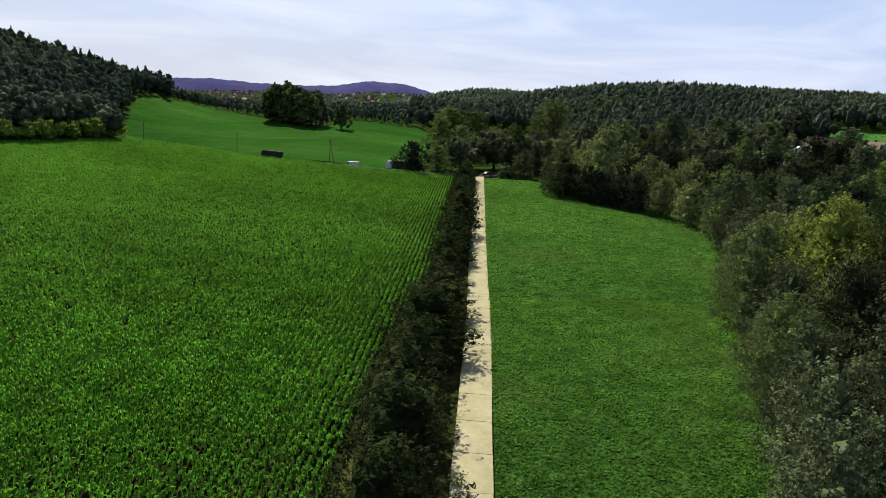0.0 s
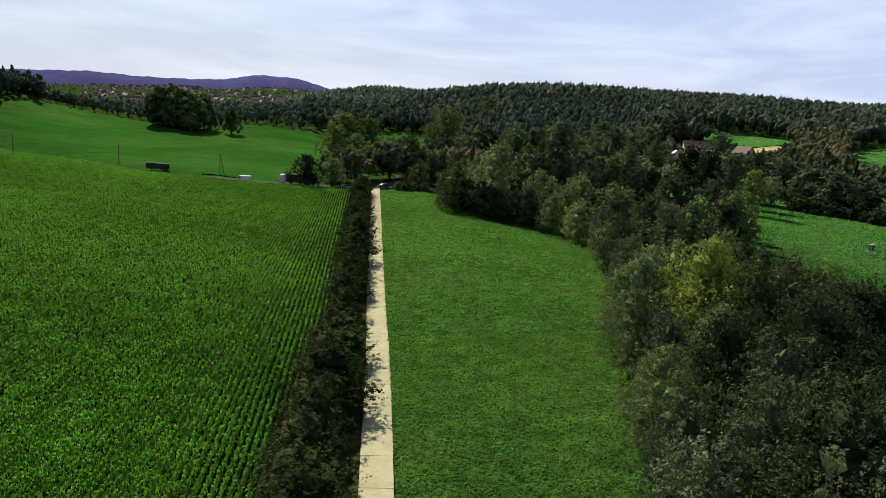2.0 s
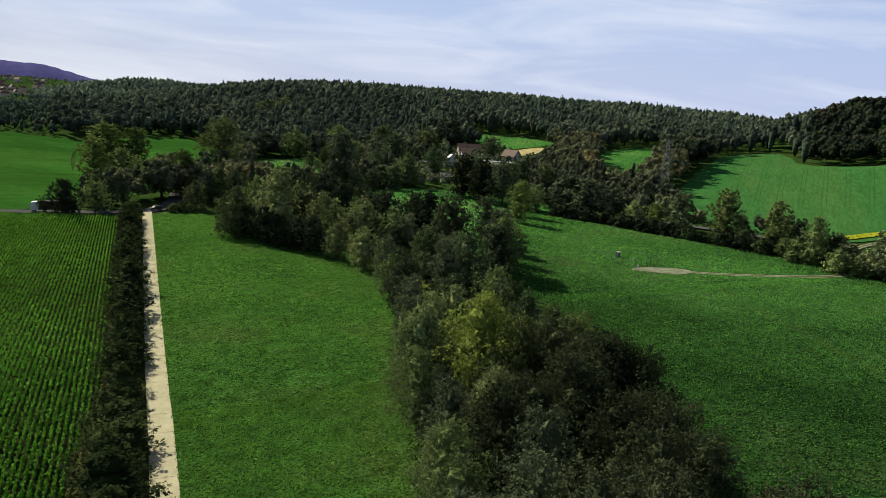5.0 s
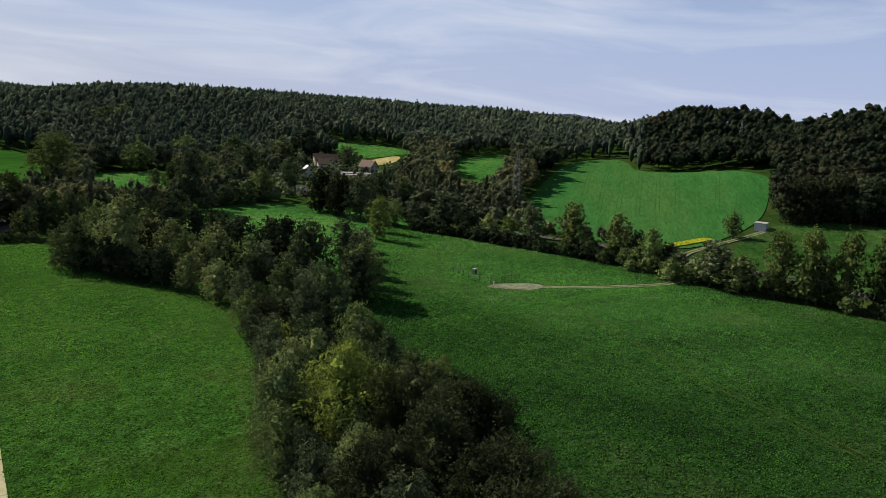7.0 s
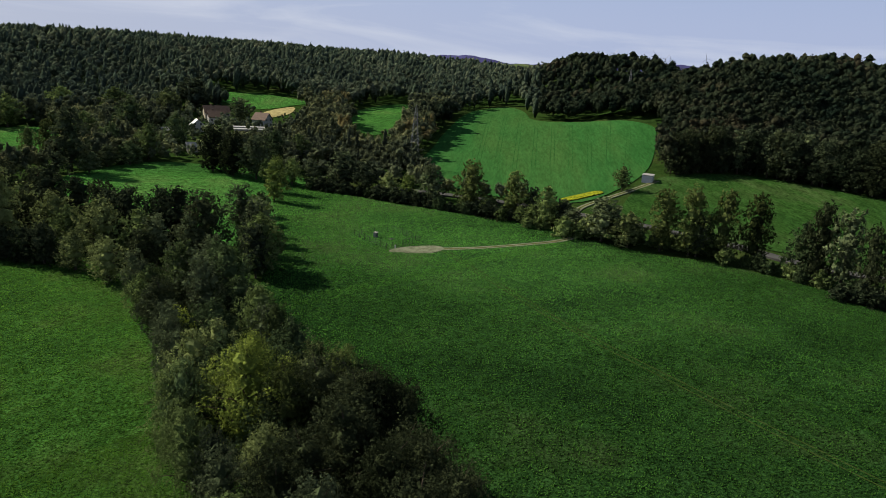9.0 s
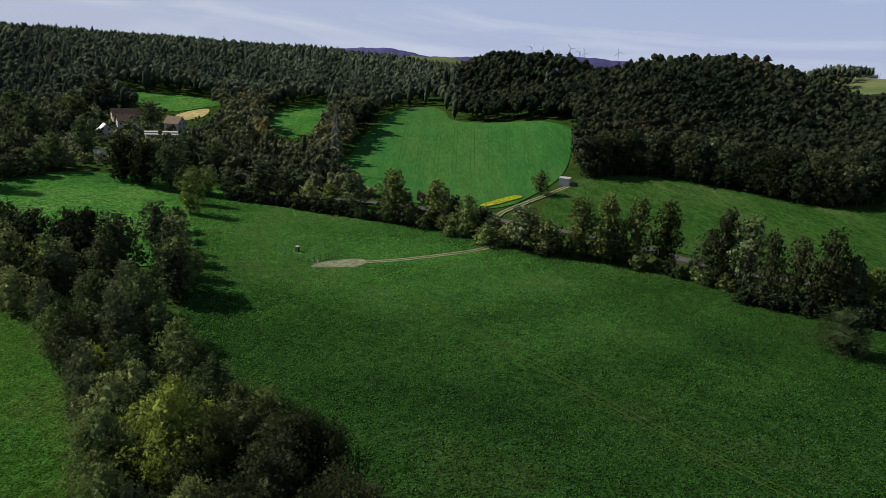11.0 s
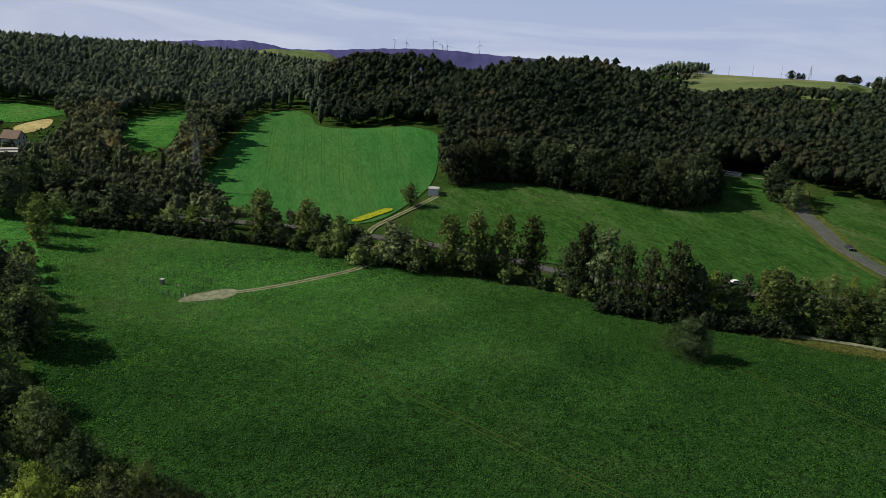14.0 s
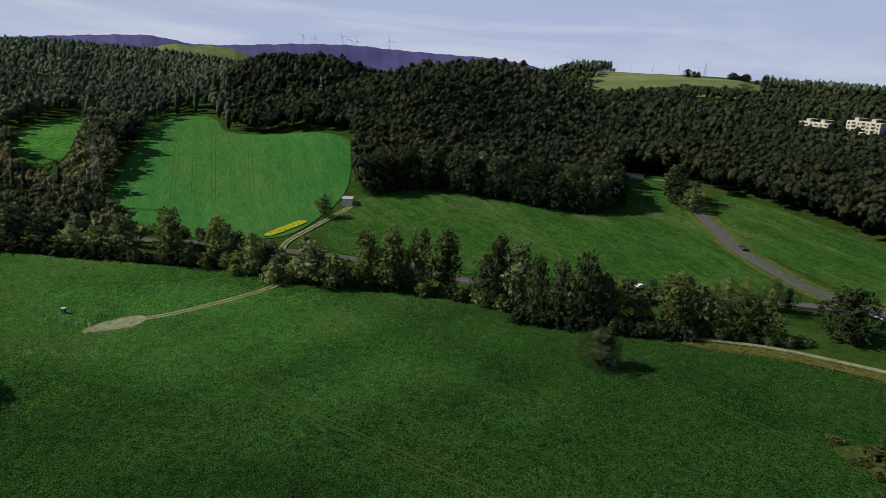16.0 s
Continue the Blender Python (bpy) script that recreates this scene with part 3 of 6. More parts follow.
def crown_mesh(seed, height, width, low, shape, leaf, quads, count, mat):
    rng = np.random.default_rng(seed)
    masses = lobes(rng, count, height, width, low, shape)
    area = np.array([r[0] * r[2] * k for _, r, k in masses])
    pv, pf, base = [], [], 0
    for (c, r, k), share in zip(masses, area / area.sum()):
        n = max(3, int(quads * share / 6))
        d = rng.normal(size=(n, 3)) + [0, 0, 0.3]
        d /= np.linalg.norm(d, axis=1)[:, None]
        ripple = 1 + 0.2 * np.sin(5 * d[:, :1] + seed) * np.cos(4 * d[:, 1:2] + 2) + 0.14 * np.sin(9 * d[:, 2:3] + 3 * d[:, :1])
        depth = 1.02 - 0.5 * rng.random((n, 1)) ** 1.8 + 0.45 * rng.random((n, 1)) ** 3
        v, f = sprays(rng, c + d * r * depth * ripple, d, min(0.6, 2.4 * leaf), leaf, 6)
        pv.append(v), pf.append(f + base)
        base += len(v)
    for c, r, k in masses[:4]:  # the dense leafy heart of the crown
        pv.append(c + BALL_V * r * (0.66 if low > 0.5 else 0.9) * rng.uniform(0.7, 1.05, (len(BALL_V), 1)))
        pf.append(BALL_F + base)
        base += len(BALL_V)
    return mesh_of("crown", np.concatenate(pv), np.concatenate(pf), mat), [(c, r) for c, r, k in masses[4:]]


def trunk_mesh(seed, height, low, masses, girth):
    rng = np.random.default_rng(seed)
    top = height * 0.72
    lean = rng.normal(size=2) * 0.02 * height
    mid = np.array([lean[0] * 0.5, lean[1] * 0.5, top * 0.5])
    segs = [((0, 0, -0.5), (0, 0, 0.4), girth * 1.35, girth), ((0, 0, 0.4), mid, girth, girth * 0.72), (mid, (lean[0], lean[1], top), girth * 0.72, girth * 0.2)]
    for c, r in masses[:: max(1, len(masses) // 7)]:
        z = max(low * 0.7, c[2] - 0.25 * height)
        start = np.array([lean[0] * z / top, lean[1] * z / top, min(z, top * 0.95)])
        knee = start + (c - start) * 0.5 + np.array([0, 0, 0.06 * height])
        segs += [(start, knee, girth * 0.38, girth * 0.24), (knee, c + (c - start) * 0.15, girth * 0.24, girth * 0.06)]
    v, f = tubes(segs)
    return mesh_of("trunk", v, f, BARK, True)


KINDS = {
    # height, width, lowest leaves, shape, lobes, material, girth
    "hedge": (5.0, 4.2, 0.3, "round", 12, LEAF_HEDGE, 0.14),
    "alder": (14.0, 8.0, 1.5, "tall", 20, LEAF_DARK, 0.28),
    "broad": (14.0, 10.5, 1.6, "round", 22, LEAF_MID, 0.34),
    "willow": (12.0, 10.0, 0.8, "round", 20, LEAF_GREY, 0.4),
    "poplar": (22.0, 10.0, 3.0, "tall", 24, LEAF_LIGHT, 0.4),
    "birch": (14.0, 7.0, 1.5, "tall", 18, LEAF_LIGHT, 0.22),
    "maple": (13.0, 10.0, 1.5, "round", 20, LEAF_YELLOW, 0.32),
    "shrub": (4.5, 5.0, 0.1, "round", 10, LEAF_MID, 0.1),
    "sallow": (4.5, 5.0, 0.1, "round", 34, LEAF_DULL, 0.1),
    "globe": (11.2, 12.6, 0.3, "round", 34, LEAF_DULL, 0.3),
    "elder": (15.0, 11.5, 0.8, "tall", 26, LEAF_ALDER, 0.34),
    "lime": (13.0, 10.5, 0.8, "round", 24, LEAF_DULL, 0.34),
    "oak": (14.0, 13.0, 0.6, "round", 24, LEAF_OAK, 0.4),
    "aspen": (20.0, 11.0, 1.5, "tall", 26, LEAF_OLIVE, 0.3),
    "osier": (13.0, 10.0, 0.8, "round", 26, LEAF_TIPS, 0.34),
    "yew": (12.0, 6.0, 0.4, "tall", 20, LEAF_HEDGE, 0.25),
    "scrub": (3.0, 3.6, 0.05, "round", 8, LEAF_OAK, 0.07),
    "heath": (1.5, 2.2, 0.02, "round", 7, LEAF_BROWN, 0.04),
}
STOCK = {}


def stock(kind, variant, fine):
    key = (kind, variant, fine)
    if key not in STOCK:
        height, width, low, shape, count, mat, girth = KINDS[kind]
        area = 4.2 * (width / 2) ** 2 + 2.2 * width * (height - low)
        leaf = {3: 0.1, 2: 0.17, 1: 0.29, 0: 0.6}[fine] * (0.62 if kind == "hedge" else 1.0)
        crown, masses = crown_mesh(hash_of(kind) + variant, height, width, low, shape, leaf, int(area * {3: 44.0, 2: 16.0, 1: 6.5, 0: 2.5}[fine] * (1.9 if kind == "hedge" else 1.0)), count, mat)
        STOCK[key] = (crown, trunk_mesh(variant, height, low, masses, girth))
    return STOCK[key]


def hash_of(word):
    return sum(ord(c) * (k + 3) for k, c in enumerate(word))


LABELS = {
    "hedge": "dense dark green young tree in the lane hedge",
    "alder": "dark green slender tree in the stream wood",
    "broad": "broad round deciduous tree with green leaves",
    "willow": "grey-green willow with a bushy rounded crown",
    "poplar": "tall airy poplar with fresh green leaves",
    "birch": "light yellowish green tree with airy leaves",
    "maple": "tree with yellowing leaves at the stream",
    "shrub": "low green shrub with dense leaves",
    "sallow": "round dull olive willow bush",
    "globe": "lone round grey-green willow bush in the meadow",
    "elder": "tall dark olive tree with feathery twigs in the stream wood",
    "lime": "rounded olive-green sunlit tree in the stream wood",
    "oak": "large dark round oak with dense leaves",
    "aspen": "tall olive-green tree with airy leaves beside the valley road",
    "osier": "olive willow with pale leaf tips in the stream wood",
    "yew": "dark pointed evergreen tree in the stream wood",
    "scrub": "low dark scrub bush in a dense hedge",
    "heath": "small withered brownish shrub in the meadow",
}
PLANT = random.Random(5)


def tree(kind, x, y, height, width=None, fine=0, group="", label=""):
    h, w = KINDS[kind][:2]
    crown, trunk = stock(kind, PLANT.randrange(3), fine)
    low_kind = kind in ("globe", "shrub", "sallow", "scrub", "heath")
    ob = new("shrub" if low_kind else "tree")
    sx = (width or w * height / h) / w
    ob.matrix_basis = Matrix.LocRotScale((x, y, float(land(x, y)) - 0.05), Euler((0, 0, PLANT.uniform(0, 6.28))), (sx, sx * PLANT.uniform(0.92, 1.08), height / h))
    part("trunk", trunk, ob)
    part("crown", crown, ob)
    return tagged(ob, label or LABELS[kind], "shrub" if low_kind else "tree", group)


def row_of(kinds, line, gap, heights, jitter, fine=0, group="", near=0.0):
    """Trees along a line; those that stand south of near get the finest leaves."""
    line = curve(line, 1.0)
    far = np.r_[0, np.cumsum(np.hypot(*np.diff(line, axis=0).T))]
    s = gap * 0.5
    while s < far[-1]:
        x, y = (np.interp(s, far, line[:, k]) for k in (0, 1))
        tree(PLANT.choice(kinds), x + PLANT.uniform(-jitter, jitter), y + PLANT.uniform(-jitter, jitter), PLANT.uniform(*heights), None, 3 if y < near else fine, group)
        s += gap * PLANT.uniform(0.75, 1.3)


# hedge of young trees along the lane
s = 22.0
while s < 250:
    x = np.interp(s, LANE[:, 1], LANE[:, 0]) - 4.6
    big = s < 85
    tree("hedge", x - 0.9 * big + PLANT.uniform(-0.8, 0.6), s, PLANT.uniform(4.8, 7.0) + 0.6 * big, PLANT.uniform(5.6, 8.2) + 1.6 * big, 3 if s < 85 else 2 if s < 130 else 1, "hedge trees along the lane")
    s += PLANT.uniform(4.0, 6.2)

# wood along the stream
BELT_W = [(20, 28), (24.5, 42), (29, 55), (34.5, 70), (39, 85), (46, 105), (53, 125), (59, 148), (61, 158)]
row_of(["alder", "alder", "broad"], BELT_W, 6.5, (9, 13), 1.5, 2, "stream trees", 82)
row_of(["alder", "elder"], [(29, 28), (33.5, 42), (38, 55), (42, 66)], 6.5, (12, 17), 2.0, 2, "stream trees", 62)
row_of(["lime", "osier", "lime"], [(43.5, 71), (48, 85), (55, 105), (59, 116)], 6.5, (9, 13), 2.0, 2, "stream trees")
row_of(["alder", "lime", "broad"], [(60, 120), (66, 138), (69, 152)], 6.5, (11, 16), 2.0, 2, "stream trees")
row_of(["elder"], [(37, 27), (41.5, 41), (46, 54), (51.5, 69), (55, 80)], 7, (14, 17), 2.0, 2, "stream trees", 78)
row_of(["lime", "alder", "broad"], [(57, 86), (62, 102), (66, 112)], 7, (10, 14), 2.0, 2, "stream trees")
row_of(["alder", "lime", "broad"], [(67, 118), (72, 133), (76, 148), (78, 157)], 6, (9, 12), 1.5, 2, "stream trees")
row_of(["elder"], [(47, 28), (51, 45), (55, 60), (60, 76)], 6.5, (12, 16), 2.0, 2, "stream trees", 78)
# darker leaf colours here stand in for the shaded near side of these rows
row_of(["elder", "broad", "willow"], [(72, 165), (69, 185), (62, 205), (52, 230), (46, 250)], 8, (10, 15), 2.0, 1, "stream trees")
row_of(["elder", "oak"], [(84, 165), (80, 185), (72, 210), (66, 240), (62, 270)], 9, (15, 19), 3.0, 1, "stream trees")
row_of(["alder", "broad"], [(84, 148), (92, 152), (98, 160)], 6, (12, 15), 1.5, 1, "stream trees")
tree("willow", 47.9, 207.5, 21.5, 18.5, 2, "stream trees", "big grey-green willow with a wide domed crown")
tree("willow", 36.5, 214, 15.5, 12.5, 2, "stream trees", "tall grey-green willow at the meadow corner")
row_of(["oak", "elder"], [(37, 224), (43, 207), (48, 192), (55, 185)], 5, (8, 12), 1.0, 1, "stream trees")
tree("willow", 66, 184, 14, 12, 1, "stream trees")
tree("willow", 56.5, 178, 10, 9, 2, "stream trees", "small rounded pale willow at the meadow edge")
tree("willow", 59.5, 165, 10.5, 10, 2, "stream trees", "small rounded pale willow at the meadow edge")
tree("alder", 74.1, 172.9, 13, 10, 2, "stream trees")
tree("alder", 82.2, 170.6, 13, 9, 2, "stream trees")
tree("alder", 108.7, 192.1, 15, 11, 2, "stream trees")
tree("elder", 55.1, 127.6, 12, 9, 2, "stream trees")
tree("lime", 71.1, 131.9, 15, 12, 2, "stream trees")
tree("maple", 54.1, 118.8, 9, 6, 2, "stream trees")
tree("osier", 50.5, 97.4, 14, 9, 2, "stream trees")
tree("osier", 46.8, 98.0, 13, 8, 2, "stream trees")
tree("yew", 61.8, 97.6, 14, 6.5, 2, "stream trees")
tree("maple", 46.4, 80.5, 17, 12.5, 3, "stream trees")
tree("maple", 49.6, 84.5, 16, 9, 3, "stream trees", "broad tree with paling yellow-olive leaves at the stream")
tree("osier", 54.5, 76.8, 16, 11, 3, "stream trees")
tree("aspen", 56.5, 73.0, 16, 9, 3, "stream trees")
tree("elder", 55.8, 65.5, 16, 10, 3, "stream trees")
tree("elder", 57.4, 61.3, 15, 9, 3, "stream trees")
tree("lime", 40.8, 87.4, 13, 9, 3, "stream trees")
tree("aspen", 47.9, 73.7, 16, 9, 3, "stream trees")
tree("willow", 40, 66, 13, 9, 3, "stream trees", "grey-green lit tree among darker stream trees")
tree("birch", 142, 226, 16, 9, 1, "", "light green poplar between two meadows")
tree("alder", 99, 167, 14, 9, 1, "stream trees")
tree("alder", 106, 178, 13, 9, 1, "stream trees")
tree("willow", 94, 163, 8, 8, 1, "stream trees")
row_of(["shrub", "alder"], [(108, 186), (118, 198), (126, 207)], 4, (4, 9), 1.5, 1, "stream trees")
tree("poplar", 152, 240, 15, 8, 1, "", "light green poplar at the meadow corner")


tree("alder", 203, 121, 10, 9, 1, "valley road trees")
tree("alder", 196.4, 131.4, 8.4, 8.4, 1, "valley road trees")
tree("osier", 196.8, 125.0, 7.9, 8.3, 1, "valley road trees")
tree("shrub", 193.6, 125.9, 5.5, 5.5, 1, "valley road trees")
tree("shrub", 191.2, 130.6, 6.7, 7.3, 1, "valley road trees")
tree("alder", 199, 137, 10.1, 8, 1, "valley road trees")
tree("broad", 195, 141, 14.7, 9, 1, "valley road trees")
tree("shrub", 203, 133, 4.3, 5, 1, "valley road trees")
tree("alder", 206, 137, 5.9, 6, 1, "valley road trees")
tree("alder", 214, 131, 6, 6, 1, "valley road trees")
tree("alder", 223, 138, 6, 6, 1, "valley road trees")
row_of(["shrub"], [(190, 146), (196, 138), (204, 134)], 3, (2.5, 4.5), 1.0, 1, "valley road trees")
tree("aspen", 54, 352, 31, 24, 2, "", "tall wide airy poplar with fresh green leaves")
tree("globe", 178.5, 20.8, 11.2, 12.6, 3)

def snag(x, y, height):
    """A dead tree: a bare trunk with thin forked branches."""
    ob = tagged(at_ground(new("dead_tree"), x, y), "bare grey dead tree among the stream trees", "tree", "stream trees")
    rng = np.random.default_rng(4)
    segs = [((0, 0, -0.4), (0.1, 0.05, height * 0.5), 0.16, 0.1), ((0.1, 0.05, height * 0.5), (0.3, 0.0, height), 0.1, 0.03)]
    limbs = []
    for k in range(16):
        z = height * rng.uniform(0.4, 0.95)
        w, reach = 2.4 * k, (height * 1.1 - z) * rng.uniform(0.25, 0.45)
        knee = (reach * 0.55 * math.cos(w), reach * 0.55 * math.sin(w), z + reach * 0.35)
        limbs += [((0.15, 0, z), knee, 0.05, 0.035)]
        for fork in (-0.5, 0.5):
            limbs.append((knee, (reach * math.cos(w + fork), reach * math.sin(w + fork), z + reach * rng.uniform(0.6, 1.0)), 0.035, 0.015))
    v, f = tubes(segs, 6)
    part("trunk", mesh_of("trunk", v, f, DEAD_WOOD, True), ob)
    v, f = tubes(limbs, 4)
    part("branches", mesh_of("branches", v, f, DEAD_WOOD), ob)


def at_ground(ob, x, y):
    ob.matrix_basis = pose(x, y, float(land(x, y)))
    return ob


DEAD_WOOD = surface("dead_grey_wood", [(0.12, 0.11, 0.09), (0.2, 0.185, 0.155)], 1.5, 9.0, 0.5)
snag(50.5, 53.5, 10)
# trees at the far end of the lane
tree("oak", -10, 254.5, 12, 12, 1, "trees at the crossing", "large dark tree beside the road at the crossing")
tree("broad", -1, 256, 11, 10, 1, "trees at the crossing")
row_of(["shrub"], [(21, 260), (27, 260), (34, 259)], 2.6, (2.6, 4.2), 0.8, 1, "bushes at the lane end")
row_of(["broad", "alder"], [(-4, 268), (4, 272), (12, 275)], 5, (9, 13), 1.5, 1, "trees at the crossing")
tree("poplar", 3.8, 385.4, 23.5, 23.0, 1, "trees at the crossing")
tree("birch", 16.8, 380.0, 22.1, 18.1, 1, "trees at the crossing")
tree("birch", -1.1, 330.4, 20.3, 13.1, 1, "trees at the crossing")
tree("broad", 9.4, 330.3, 15.9, 15.8, 1, "trees at the crossing")
tree("aspen", 30.8, 298.8, 19.3, 14.3, 1, "trees at the crossing")
tree("broad", 22.6, 299.5, 17.3, 16.7, 1, "trees at the crossing")
row_of(["broad", "willow", "alder"], [(31, 268), (36, 274), (45, 282), (60, 296)], 7, (10, 15), 2, 1, "trees at the crossing")
row_of(["broad", "alder"], [(-116, 482), (-97, 468), (-82, 456)], 5.0, (19, 25), 3, 0, "trees in the field")
row_of(["alder", "broad"], [(-114, 492), (-97, 478), (-80, 466)], 6, (20, 26), 3, 0, "trees in the field")
row_of(["broad"], [(-66, 448), (-58, 446)], 8, (13, 17), 1, 0, "trees in the field")

# row of trees along the valley road
row_of(["alder", "broad", "aspen"], [(159, 262), (165, 250), (172, 238)], 5.5, (10, 15), 2.0, 1, "valley road trees")
for kind, x, y, h, w in (("alder", 177, 231, 15.5, 15), ("alder", 180, 219, 13, 12), ("osier", 182, 208, 10, 9), ("birch", 184, 199, 10.5, 8), ("alder", 187, 189, 15.5, 11), ("aspen", 193, 174, 19, 13), ("shrub", 194, 166, 7, 7), ("aspen", 198, 158, 17, 11), ("alder", 200, 151, 12, 8), ("osier", 201, 145, 8, 8)):
    tree(kind, x, y, h, w, 1, "valley road trees")
for kind, x, y, h, w in (("alder", 197, 120, 14.5, 14), ("osier", 198, 111, 11.5, 10.5), ("aspen", 202, 102, 20, 11), ("aspen", 205, 94, 22, 11), ("alder", 206, 92, 14, 9), ("aspen", 208, 85, 22, 10.5), ("aspen", 211, 77, 22, 10.5), ("lime", 210, 63, 16, 10), ("elder", 210, 59, 22.5, 11), ("alder", 209, 52, 22.5, 10.5), ("elder", 207, 45, 19.5, 9), ("elder", 206, 38, 20, 9), ("elder", 206, 30, 23, 12), ("alder", 208, 25, 17, 8)):
    tree(kind, x, y, h, w, 1, "valley road trees")
for kind, x, y, h, w in (("birch", 212, 22, 12, 9.5), ("broad", 213, 15, 11, 9), ("aspen", 216, 5, 17, 13), ("broad", 219, -2, 15.5, 12), ("osier", 220, -9, 10.5, 9), ("aspen", 222, -15, 14, 11), ("broad", 223, -21, 11, 11)):
    tree(kind, x, y, h, w, 1, "valley road trees")
row_of(["shrub", "sallow"], [(200, 118), (207, 99), (209, 88)], 4.5, (3, 6), 1.2, 1, "valley road trees")
row_of(["shrub", "sallow"], [(205, 84), (208, 70), (206, 60), (204, 46)], 4.0, (3, 6), 1.0, 1, "valley road trees")

row_of(["broad", "alder"], [(242, -58), (240, -66), (238, -78)], 7.0, (10, 14), 2.0, 1, "valley road trees")
row_of(["scrub"], [(199, 50), (203, 30), (207, 12), (211, -4)], 2.2, (3.0, 4.6), 1.0, 1, "scrub along the path")
row_of(["scrub"], [(203, 50), (207, 30), (211, 12), (215, -4)], 2.4, (3.2, 5.2), 1.2, 1, "scrub along the path")
row_of(["scrub", "sallow"], [(216, -8), (219, -24), (223, -34)], 3.0, (2.2, 3.6), 1.0, 1, "scrub along the path")
row_of(["broad", "sallow", "birch", "alder"], [(229, 36), (233, 20), (241, 2), (247, -14), (250, -30)], 5.0, (7, 12), 1.5, 1, "valley road trees")
row_of(["shrub", "broad"], [(192, 158), (196, 146), (199, 138), (211, 146)], 4, (4, 8), 1.5, 1, "valley road trees")
tree("oak", 235, -46, 17, 18, 1, "valley road trees", "large dark round tree beside the road fork")
tree("broad", 258, 150, 10, 8, 1)
for line, high, kinds in (([(292, 152), (308, 136), (318, 115), (319, 95), (319, 76), (318, 60), (322, 46), (330, 39), (340, 39)], (15, 21), ["elder", "oak", "elder", "alder"]), ([(323, 112), (325, 90), (325, 66), (330, 50), (342, 47)], (16, 21), ["elder", "oak", "alder"])):
    row_of(kinds, line, 5.5, high, 1.6, 1, "trees at the edge of the hill wood")
tree("oak", 354, 13, 18, 17, 1, "", "large dark round tree beside the country road")
tree("alder", 362, 16, 16, 12, 1, "", "large dark round tree beside the country road")
tree("lime", 344, 6.5, 11, 11, 1, "", "olive-green bushy tree beside the country road")

# dark bushes added for the shade at the foot of the road trees towards the meadow
row_of(["scrub", "sallow", "scrub"], [(167, 240), (179, 203), (188, 172), (195, 150)], 3.6, (3.2, 5.4), 0.8, 1, "bushes below the road trees")

# tall trees that stand out in the valley round the village
for kind, x, y, h, w in (("alder", 102, 317, 27.0, 15.9), ("aspen", 105, 356, 17.8, 10.0), ("lime", 129, 344, 16.3, 14.0), ("lime", 129, 324, 10.7, 12.7), ("alder", 118, 321, 10.2, 9.2), ("broad", 149, 473, 17.6, 18.9), ("broad", 170, 443, 19.7, 21.9), ("willow", 193, 424, 18.7, 19.3), ("alder", 217, 438, 20.7, 21.8), ("broad", 133, 622, 19.0, 21.2), ("willow", 148, 629, 18.6, 21.6), ("lime", 155, 385, 21.4, 20.4), ("broad", 124, 364, 19.6, 15.9), ("broad", 115, 456, 18.6, 19.4), ("alder", 98, 470, 15.6, 19.9), ("elder", 153, 293, 20.4, 15.2), ("elder", 155, 279, 19.3, 14.7), ("alder", 159, 267, 18.8, 12.8), ("alder", 221, 389, 14.3, 15.6), ("lime", 177, 281, 17.4, 13.2), ("broad", 185, 274, 15.6, 11.6), ("broad", 95, 348, 14.9, 10.3), ("alder", 93, 307, 10.1, 10.2), ("alder", 107, 311, 9.2, 10.4), ("broad", 141, 332, 17.1, 12.6), ("lime", 164, 351, 17.5, 13.5)):
    tree(kind, x, y, h, w, 1, "valley trees", "" if kind in ("aspen", "willow") else "large %s tree among the woods round the village" % {"alder": "dark green", "elder": "dark olive", "lime": "dull olive", "broad": "rounded green"}[kind])


